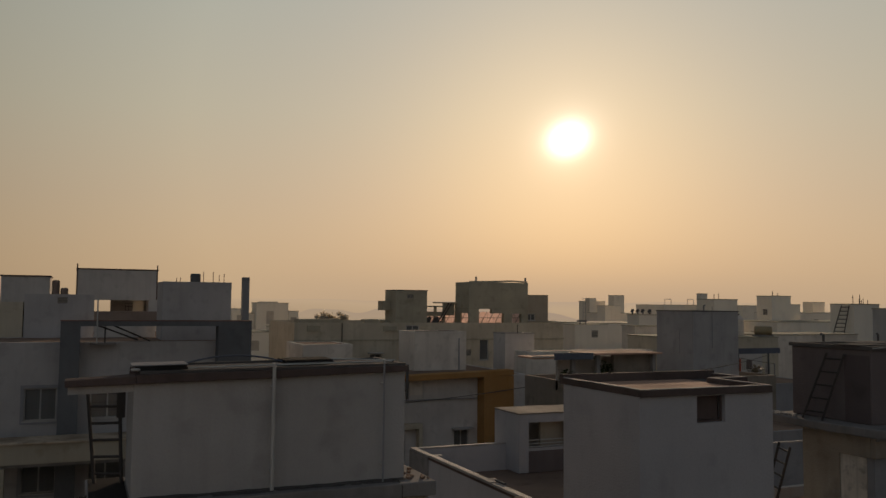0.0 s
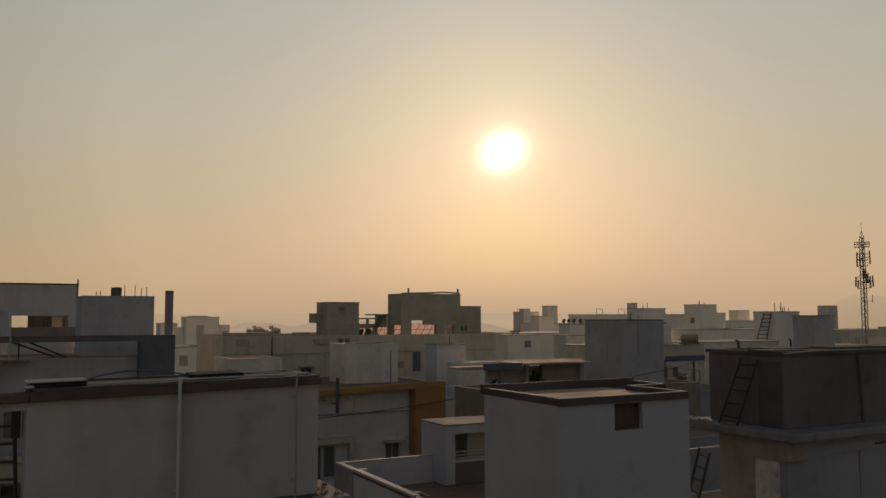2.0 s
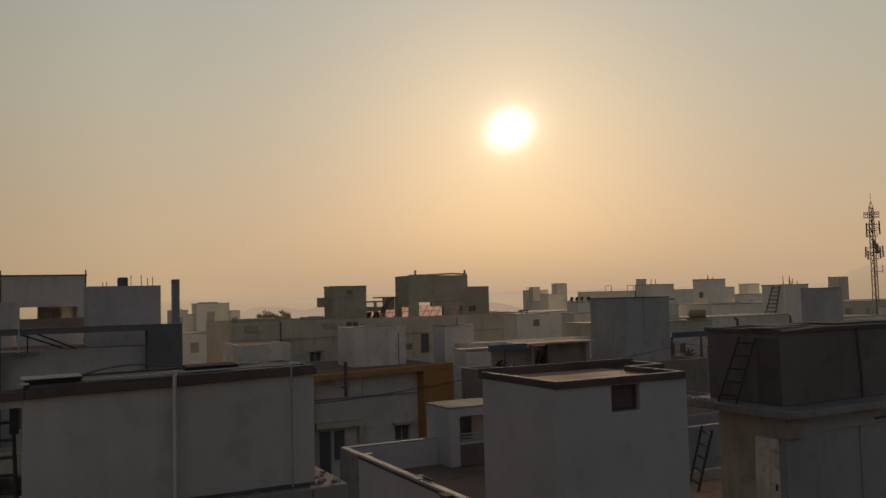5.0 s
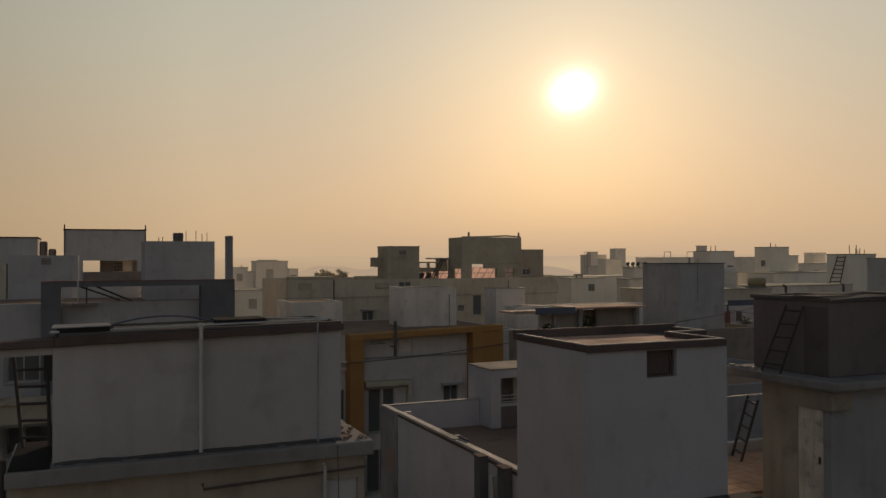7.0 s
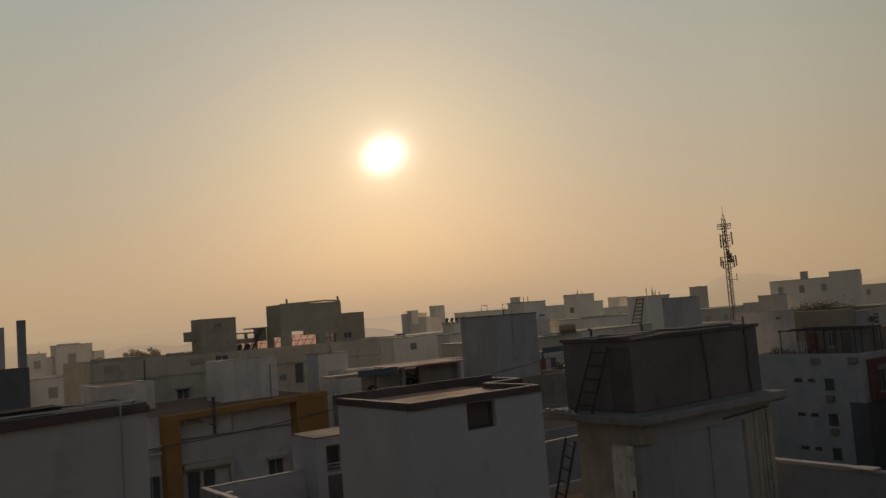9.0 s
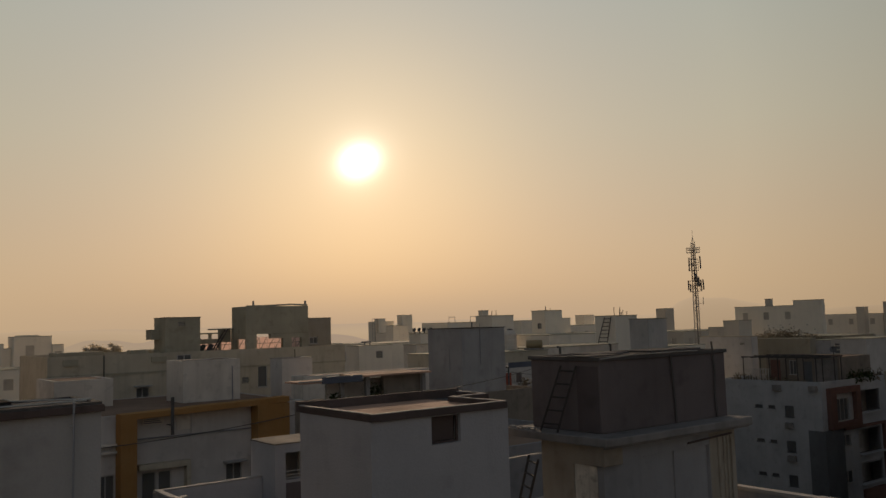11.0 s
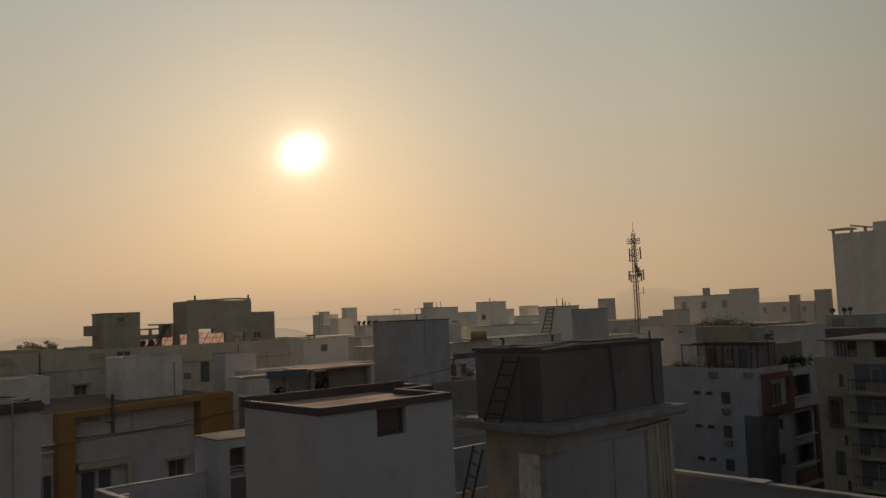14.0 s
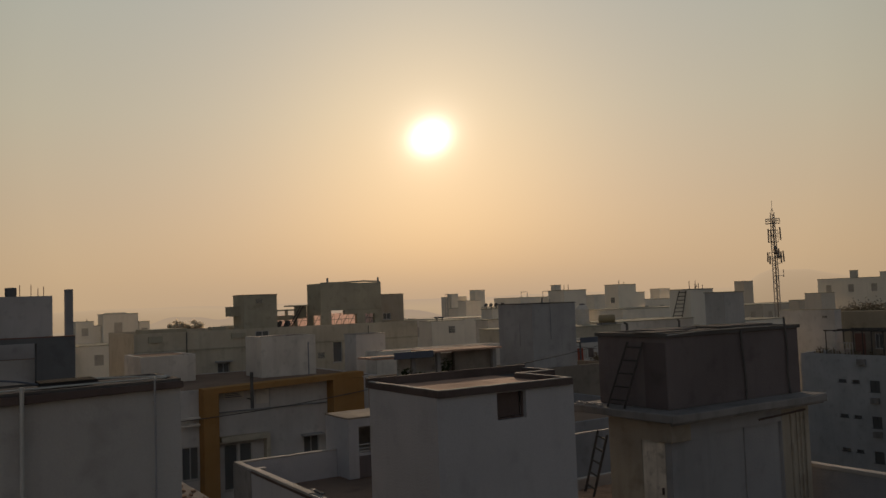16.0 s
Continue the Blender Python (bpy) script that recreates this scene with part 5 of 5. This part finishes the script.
part("corner_panel", boxes((73.04, 76.2, 39.42, 39.598, 0, 7.65)), DARK, bh, "dark grey corner cladding")
part("red_frame", pierced(73.9, 79.3, 7.7, 11.33, 39.2, 39.598, ((74.95, 78.5, 8.25, 10.8),), "front"), RUST, bh, "rust red window frame")
for z, top in ((8.75, 10.74), (5.0, 7.2), (2.3, 4.25)):
    b = part("loggia_floor", boxes((79.0, 84.6, 39.81, 41.4, z - 1.0, z - 0.85)), BLUISH, bh, "white loggia floor")
    part("loggia_back", boxes((79.0, 84.6, 41.4, 41.5, z - 0.85, top + 0.1)), MID_GREY, b)
    # Dark panel added for the unlit depth of the loggia.
    part("loggia_door", boxes((80.4, 82.2, 41.36, 41.398, z - 0.84, z + 1.2)), CHARCOAL, b, "dark panel for the unlit balcony inside")
    part("curtain", boxes((82.5, 83.1, 41.34, 41.39, z, z + 1.3)), COPING, b, "pale hanging curtain")
    part("hand_rail", tubes(([(79.2, 39.65, z + 0.12), (83.6, 39.65, z + 0.12)], 0.03)), BLACK_STEEL, b)
    part("ledge", boxes((79.1, 83.7, 39.25, 39.598, z - 0.12, z)), BLUISH, b, "white projecting ledge")
part("red_band", boxes((76.3, 84.2, 39.3, 39.598, 7.45, 7.66)), RUST, bh, "rust red band")
part("red_band", boxes((83.7, 84.7, 39.3, 39.598, 0.5, 7.448)), RUST, bh, "rust red band")
part("red_panel", boxes((79.3, 83.2, 39.3, 39.598, 0.6, 1.8)), RUST, bh, "rust red lower panel")
part("parapet", rough(ring(73.1, 86, 39.6, 49.9, 11.402, 11.93, 0.12), 1.2, 0.02), BLUISH, bh)
for y, z in ((39.9, 11.1), (43.4, 11.05), (42.3, 4.75), (42.35, 7.7)):
    part("condenser", boxes((72.75, 73.09, y, y + 0.75, z, z + 0.5), r=0.03), CEMENT, bh, "dull air conditioner unit")
pg = thing("pergola", 76, 44, 11.4, "thin steel roof pergola with climbing plants", "pergola")
for x in (73.6, 78.0):
    for y in (40.2, 42.0, 43.9, 45.7, 47.5):
        part("post", tubes(([(x, y, 11.38), (x, y, 14.0)], 0.05)), BLACK_STEEL, pg)
for k in range(9):
    y = 40.2 + k * 0.912
    part("beam", tubes(([(73.4, y, 14.0), (78.2, y, 14.0)], 0.04)), BLACK_STEEL, pg)
for x in (73.6, 75.8, 78.0):
    part("beam", tubes(([(x, 40.0, 14.06), (x, 47.7, 14.06)], 0.05)), BLACK_STEEL, pg)
rm = house("roof_room", "dull brown roof room behind the pergola", 79, 85, 40.9, 48.4, 11.38, 13.85, MID_BROWN, category="roof room",
           left=((46.9, 48.0, 11.42, 13.5, "door", RUST), (45.2, 45.95, 12.1, 13.5, "window"), (43.6, 44.5, 11.42, 13.4, "door", DARK)))
part("side_panel", boxes((78.93, 78.998, 41.1, 43.3, 11.42, 13.6)), CEMENT, rm, "paler cement panel")
rail = thing("terrace_rail", 73.3, 45.5, 11.93, "white upright terrace railing bars", "railing")
for k in range(8):
    part("bar", boxes((73.14, 73.18, 44.6 + k * 0.28, 44.66 + k * 0.28, 11.93, 12.95)), FRAME, rail)
part("top_bar", boxes((73.13, 73.19, 44.5, 46.8, 12.952, 13.0)), FRAME, rail)


def shrub(label, x, y, z, w, h, n, leaf=0.22, mat=None):
    """An uneven heap of single leaves on thin stems."""
    ob = thing("shrub", x, y, z, label, "shrub", "terrace plants")
    bm = bmesh.new()
    for k in range(5):
        a = random.uniform(0, 6.28)
        tube(bm, [(x, y, z), (x + math.cos(a) * w * 0.3, y + math.sin(a) * w * 0.3, z + h * 0.7)], 0.03, 5)
    part("stems", bm, BARK, ob)
    bm = bmesh.new()
    for k in range(n):
        a, u = random.uniform(0, 6.28), math.sqrt(random.random())
        top = h * (1 - 0.6 * u * u) * (0.75 + 0.25 * math.sin(3 * a + x))
        c = Vector((x + math.cos(a) * w * u, y + math.sin(a) * w * u, z + 0.1 + top * random.uniform(0.15, 1)))
        d = Vector((random.gauss(0, 1), random.gauss(0, 1), random.gauss(0, 0.7))).normalized() * leaf
        s = d.cross(Vector((random.random(), random.random(), 1))).normalized() * leaf * 0.35
        bm.faces.new([bm.verts.new(p) for p in (c, c + d * 0.5 + s, c + d, c + d * 0.5 - s)])
    part("leaves", bm, mat or LEAF, ob)
    return ob


for x, y, w, h in ((74, 48.3, 0.8, 1.0), (74, 47.0, 0.6, 0.8), (74, 45, 0.5, 0.9), (74.2, 43.5, 0.5, 0.7), (80, 39.9, 0.6, 0.8), (83, 40, 0.8, 1.1), (84.8, 40, 0.6, 0.9)):
    shrub("dark potted greenery on the roof terrace", x, y, 11.38, w, h + 0.3, 150, 0.22, DUSK_LEAF)
for k in range(7):
    shrub("low brownish greenery along the roof edge", 73.6, 41.2 + k * 1.0, 11.38, 0.5, 0.75 + 0.2 * (k % 3), 110, 0.18, DUSK_LEAF)
for x, y in ((79.6, 39.95), (80.6, 40.1), (81.6, 39.95), (82.6, 40.1)):
    shrub("hanging greenery on the terrace corner", x, y, 11.38, 0.7, 1.4, 220)

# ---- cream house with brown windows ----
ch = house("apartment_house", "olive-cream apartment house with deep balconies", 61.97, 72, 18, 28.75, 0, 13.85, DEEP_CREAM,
           left=((27.1, 27.8, 9.1, 10.8, "window", {"frame_mat": MAROON, "bars": 3}), (26.84, 27.14, 11.82, 12.62, "window", {"frame_mat": MAROON, "leaves": 1}), (26.82, 27.06, 7.7, 8.35, "window", {"frame_mat": MAROON, "leaves": 1}),
                 (27.1, 27.8, 5.6, 7.2, "window", {"frame_mat": MAROON}), (26.82, 27.06, 4.6, 5.2, "window", {"frame_mat": MAROON, "leaves": 1})),
           front=tuple((64.0, 65.4, z, z + 1.4, "window") for z in (9.0, 6.0, 3.0)))
part("red_panel", pierced(26.98, 27.93, 8.88, 11.05, 61.72, 61.966, ((27.12, 27.79, 9.12, 10.78),), "left"), RUST, ch, "rust brown window surround")
for z, top in ((11.35, 13.4), (9.12, 11.1), (6.95, 8.9), (4.75, 6.7), (2.5, 4.5)):
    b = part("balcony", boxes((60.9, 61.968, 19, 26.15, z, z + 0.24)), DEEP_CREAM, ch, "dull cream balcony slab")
    part("balcony_front", boxes((60.9, 60.98, 19, 24.9, z + 0.242, z + 0.85)), MID_BROWN, b)
    # Flat dark sheet on the solid wall imitates a deep shaded balcony.
    part("shade_panel", boxes((61.9, 61.966, 19.2, 26.0, z + 0.26, top)), DARK, b, "dark panel for the unlit balcony inside")
    part("window_frame", pierced(24.2, 24.9, z + 0.6, z + 1.8, 61.82, 61.898, ((24.28, 24.82, z + 0.68, z + 1.72),), "left"), GREY, b, "white window frame")
    part("hand_rail", tubes(([(60.94, 19, z + 1.0), (60.94, 26.1, z + 1.0)], 0.03)), BLACK_STEEL, b)
    for k in range(5):
        part("rail_bar", tubes(([(60.94, 25.0 + k * 0.26, z + 0.24), (60.94, 25.0 + k * 0.26, z + 1.0)], 0.018), seg=5), BLACK_STEEL, b)
part("pillar", boxes((61.9, 62.3, 27.32, 27.94, 13.852, 14.98)), OFFWHITE, ch, "white roof pillar")
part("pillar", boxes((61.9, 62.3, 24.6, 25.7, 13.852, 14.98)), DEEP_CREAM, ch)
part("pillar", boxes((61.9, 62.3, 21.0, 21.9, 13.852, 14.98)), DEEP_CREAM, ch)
part("back_wall", boxes((63.6, 63.8, 18.2, 28.5, 13.852, 14.98)), BROWN_CEMENT, ch)
for k in range(4):
    part("grille_bar", boxes((62.0, 62.08, 26.42 + k * 0.25, 26.50 + k * 0.25, 13.852, 14.9)), GREY, ch, "grey grille bar")
for k in range(3):
    part("baluster", boxes((62.0, 62.1, 25.8 + k * 0.2, 25.88 + k * 0.2, 13.852, 14.4)), GREY, ch, "grey baluster")
part("roof_slab", rough(boxes((61.75, 72.1, 17.9, 28.45, 15.0, 15.13), r=0.02), 1.2, 0.015), CEMENT, ch, "thin projecting roof slab")
house("apartment_house", "shaded infill house between two facades", 86.2, 95, 30, 38, 0, 11.0, BROWN_CEMENT)


def dish(x, y, z, h, s=1.0):
    ob = thing("satellite_dish", x, y, z, "dark round satellite dish on a pole", "satellite dish", "satellite dishes")
    part("pole", tubes(([(x, y, z), (x, y, z + h)], 0.05)), BLACK_STEEL, ob)
    bm = lathe(bmesh.new(), 0, 0, ((0.03, 0.0), (0.2, 0.04), (0.32, 0.11), (0.30, 0.11), (0.19, 0.05), (0.03, 0.03)), 18)
    bmesh.ops.rotate(bm, verts=bm.verts, cent=(0, 0, 0), matrix=Matrix.Rotation(radians(60), 3, "X"))
    bmesh.ops.rotate(bm, verts=bm.verts, cent=(0, 0, 0), matrix=Matrix.Rotation(radians(-70), 3, "Z"))
    bmesh.ops.scale(bm, verts=bm.verts, vec=(s, s, s))
    bmesh.ops.translate(bm, verts=bm.verts, vec=(x, y, z + h))
    part("bowl", bm, CHARCOAL, ob)
    part("arm", tubes(([(x, y, z + h), (x - 0.3 * s, y - 0.1 * s, z + h + 0.35 * s)], 0.02)), BLACK_STEEL, ob)


dish(78.3, 41.0, 11.38, 3.2)
for x in (24.25, 24.85):
    dish(x, 58.7, 15.88, 0.85, 1.0)
for x, y in ((44.9, 61.6), (45.3, 61.4), (45.7, 61.2), (46.2, 60.9)):
    dish(x, y, 17.24, 0.3, 0.6)
dish(76.2, 33.6, 16.57, 0.35, 0.8)
dish(76.3, 32.6, 16.57, 0.4, 0.7)
dish(76.3, 32.1, 16.57, 0.45, 0.7)

# ---- the radio mast ----
mast = thing("radio_mast", 95.93, 68.68, 0, "thin lattice radio mast with panel antennas", "mast")
CX, CY = 95.93, 68.68
RX, RY = 0.585, -0.81          # across the line of sight
DX, DY = 0.81, 0.585


def at_mast(s, z, d=0.0):
    return (CX + RX * s + DX * d, CY + RY * s + DY * d, z)


legs = ((-0.42, -0.3), (0.42, -0.3), (0.0, 0.45))
for s, d in legs:
    part("leg", tubes(([at_mast(s, 0, d), at_mast(s * 0.72, 24, d * 0.72), at_mast(s * 0.5, 27.85, d * 0.5)], 0.065), seg=6), MAST_GREY, mast)
for k in range(56):
    z0, z1 = k * 0.5, k * 0.5 + 0.5
    f = 1 - 0.28 * z0 / 24
    for i in range(3):
        a, b = legs[i], legs[(i + 1) % 3]
        if k % 2:
            a, b = b, a
        part("brace", tubes(([at_mast(a[0] * f, z0, a[1] * f), at_mast(b[0] * f, z1, b[1] * f)], 0.035), seg=4), MAST_GREY, mast)
part("cable_run", tubes(([at_mast(0.05, 0, -0.2), at_mast(0.05, 27, -0.15)], 0.075), seg=8), MAST_DARK, mast, "dark bundle of cables")
part("spire", tubes(([at_mast(0, 27.85), at_mast(0, 29.6)], 0.025), seg=6), MAST_GREY, mast)
for s, d in legs:
    part("cone_rod", tubes(([at_mast(s * 0.5, 27.85, d * 0.5), at_mast(0, 28.65)], 0.03), seg=5), MAST_GREY, mast)
for z in (26.6, 26.95, 27.2):
    part("platform_rail", tubes(([at_mast(-0.85, z, -0.5), at_mast(0.85, z, -0.5), at_mast(0.85, z, 0.6), at_mast(-0.85, z, 0.6), at_mast(-0.85, z, -0.5)], 0.035), seg=5), MAST_GREY, mast)
for s in (-0.85, -0.42, 0, 0.42, 0.85):
    part("platform_post", tubes(([at_mast(s, 26.6, -0.5), at_mast(s, 27.2, -0.5)], 0.03), seg=5), MAST_GREY, mast)
for s, z0, z1, d in ((-0.62, 24.1, 25.9, -0.4), (0.85, 24.4, 26.1, 0.0), (-0.3, 24.2, 25.8, -0.6), (-0.85, 21.6, 22.9, 0.0), (-0.6, 21.3, 22.4, -0.5), (0.8, 21.4, 22.9, -0.4), (1.1, 21.6, 23.0, 0.2), (0.55, 22.0, 23.3, -0.6)):
    p = part("antenna", tubes(([at_mast(s, z0, d), at_mast(s * 0.95, z1, d)], 0.10), seg=6), MAST_DARK, mast, "dark panel antenna")
    part("bracket", tubes(([at_mast(s, (z0 + z1) / 2, d), at_mast(0, (z0 + z1) / 2, 0)], 0.03), seg=5), MAST_GREY, p)
for s, z in ((0.3, 22.9), (0.45, 22.3), (0.15, 23.4)):
    bm = lathe(bmesh.new(), 0, 0, ((0.28, -0.1), (0.3, 0.0), (0.28, 0.1)), 14)
    bmesh.ops.rotate(bm, verts=bm.verts, cent=(0, 0, 0), matrix=Matrix.Rotation(radians(80), 3, "X"))
    bmesh.ops.translate(bm, verts=bm.verts, vec=at_mast(s, z, -0.6))
    part("drum_dish", bm, MAST_DARK, mast)
for z0, z1, w in ((24.2, 25.7, 0.55), (21.4, 22.8, 0.6)):
    for z in (z0, (z0 + z1) / 2, z1):
        part("antenna_frame", tubes(([at_mast(-w, z, -0.3), at_mast(w, z, -0.3), at_mast(w * 0.6, z, 0.5), at_mast(-w, z, -0.3)], 0.03), seg=5), MAST_GREY, mast)
    for q in (-w, w):
        part("antenna_frame", tubes(([at_mast(q, z0 - 0.1, -0.3), at_mast(q, z1 + 0.1, -0.3)], 0.03), seg=5), MAST_GREY, mast)
part("whip", tubes(([at_mast(0.95, 19.6, 0.0), at_mast(0.95, 20.6, 0.0)], 0.05), seg=6), MAST_GREY, mast)
part("whip_arm", tubes(([at_mast(0.95, 19.8, 0.0), at_mast(0.1, 19.8, 0.0)], 0.03), seg=5), MAST_GREY, mast)


# ---- far trees and ridge ----
def tree(label, x, y, z, h, w, n, leaf, mat=None):
    ob = thing("tree", x, y, z, label, "tree", "far trees")
    bm = bmesh.new()
    tube(bm, [(x, y, z), (x + 0.1, y, z + h * 0.4), (x, y, z + h * 0.75)], w * 0.07, 7)
    tips = []
    for k in range(9):
        a = 6.28 * k / 9 + random.uniform(-0.3, 0.3)
        u = random.uniform(0.5, 1)
        tip = Vector((x + math.cos(a) * w * u, y + math.sin(a) * w * u, z + h - w * random.uniform(0.7, 2.2)))
        tube(bm, [(x, y, z + h * random.uniform(0.3, 0.55)), tip], w * 0.03, 5)
        tips.append(tip)
    tips.append(Vector((x, y, z + h - 0.5 * w)))
    part("trunk", bm, BARK, ob)
    bm = bmesh.new()
    for k in range(n):
        t = tips[k % len(tips)]
        c = t + Vector((random.gauss(0, 0.3 * w), random.gauss(0, 0.3 * w), random.gauss(0, 0.22 * w)))
        d = Vector((random.gauss(0, 1), random.gauss(0, 1), random.gauss(0, 1))).normalized() * leaf
        s = d.cross(Vector((random.random(), random.random(), 1))).normalized() * leaf * 0.4
        bm.faces.new([bm.verts.new(p) for p in (c, c + d * 0.5 + s, c + d, c + d * 0.5 - s)])
    part("crown", bm, mat or LEAF, ob)


for x, y, top, w in ((33.5, 126, 16.2, 0.7), (34.4, 125.6, 16.7, 0.8), (35.4, 125.4, 16.2, 0.7), (36.7, 125, 16.75, 0.9), (37.4, 124.6, 16.2, 0.7)):
    tree("distant leafy tree in haze", x, y, 0, top, w, 600, 0.36, FAR_LEAF)
for x, y, top, w in ((96.6, 61.0, 15.6, 1.5), (96.8, 59.7, 16.4, 1.7), (97, 58.4, 16.9, 1.9), (97.1, 56.9, 17.0, 2.0), (97, 55.4, 16.9, 1.9), (97.2, 53.9, 16.4, 1.8), (97.4, 52.4, 15.7, 1.6), (97.4, 51.0, 15.1, 1.4)):
    tree("broad brownish tree among the houses", x, y, 0, top - 0.6, w, 2600, 0.24, DUSK_LEAF)


def ridge(name, label, points, y_thick, mat=HAZE):
    """A long low hill: a rounded strip over a line of crest heights."""
    bm = bmesh.new()
    rows = []
    for x, y, z in points:
        d = Vector((x, y, 0)).normalized() * y_thick
        rows.append([bm.verts.new((x - d.x * (1 - f), y - d.y * (1 - f), z * math.sin(f * math.pi / 2))) for f in (0, 0.25, 0.5, 0.75, 1)])
    for a, b in zip(rows, rows[1:]):
        for k in range(4):
            bm.faces.new((a[k], a[k + 1], b[k + 1], b[k]))
    return alone(name, bm, mat, label, "hill", "structure")


def crest(yaw0, yaw1, dist, base, bumps, steps=40):
    out = []
    for k in range(steps + 1):
        f = k / steps
        yaw = radians(yaw0 + (yaw1 - yaw0) * f)
        z = base * min(1, 8 * f, 8 * (1 - f)) + sum(h * math.exp(-((f - c) / w) ** 2) for c, w, h in bumps) + 0.6 * math.sin(f * 61) + 0.4 * math.sin(f * 147)
        out.append((-math.sin(yaw) * dist, math.cos(yaw) * dist, z))
    return out


# Glowing base strip hides the ground's far edge; the bumps are hills.
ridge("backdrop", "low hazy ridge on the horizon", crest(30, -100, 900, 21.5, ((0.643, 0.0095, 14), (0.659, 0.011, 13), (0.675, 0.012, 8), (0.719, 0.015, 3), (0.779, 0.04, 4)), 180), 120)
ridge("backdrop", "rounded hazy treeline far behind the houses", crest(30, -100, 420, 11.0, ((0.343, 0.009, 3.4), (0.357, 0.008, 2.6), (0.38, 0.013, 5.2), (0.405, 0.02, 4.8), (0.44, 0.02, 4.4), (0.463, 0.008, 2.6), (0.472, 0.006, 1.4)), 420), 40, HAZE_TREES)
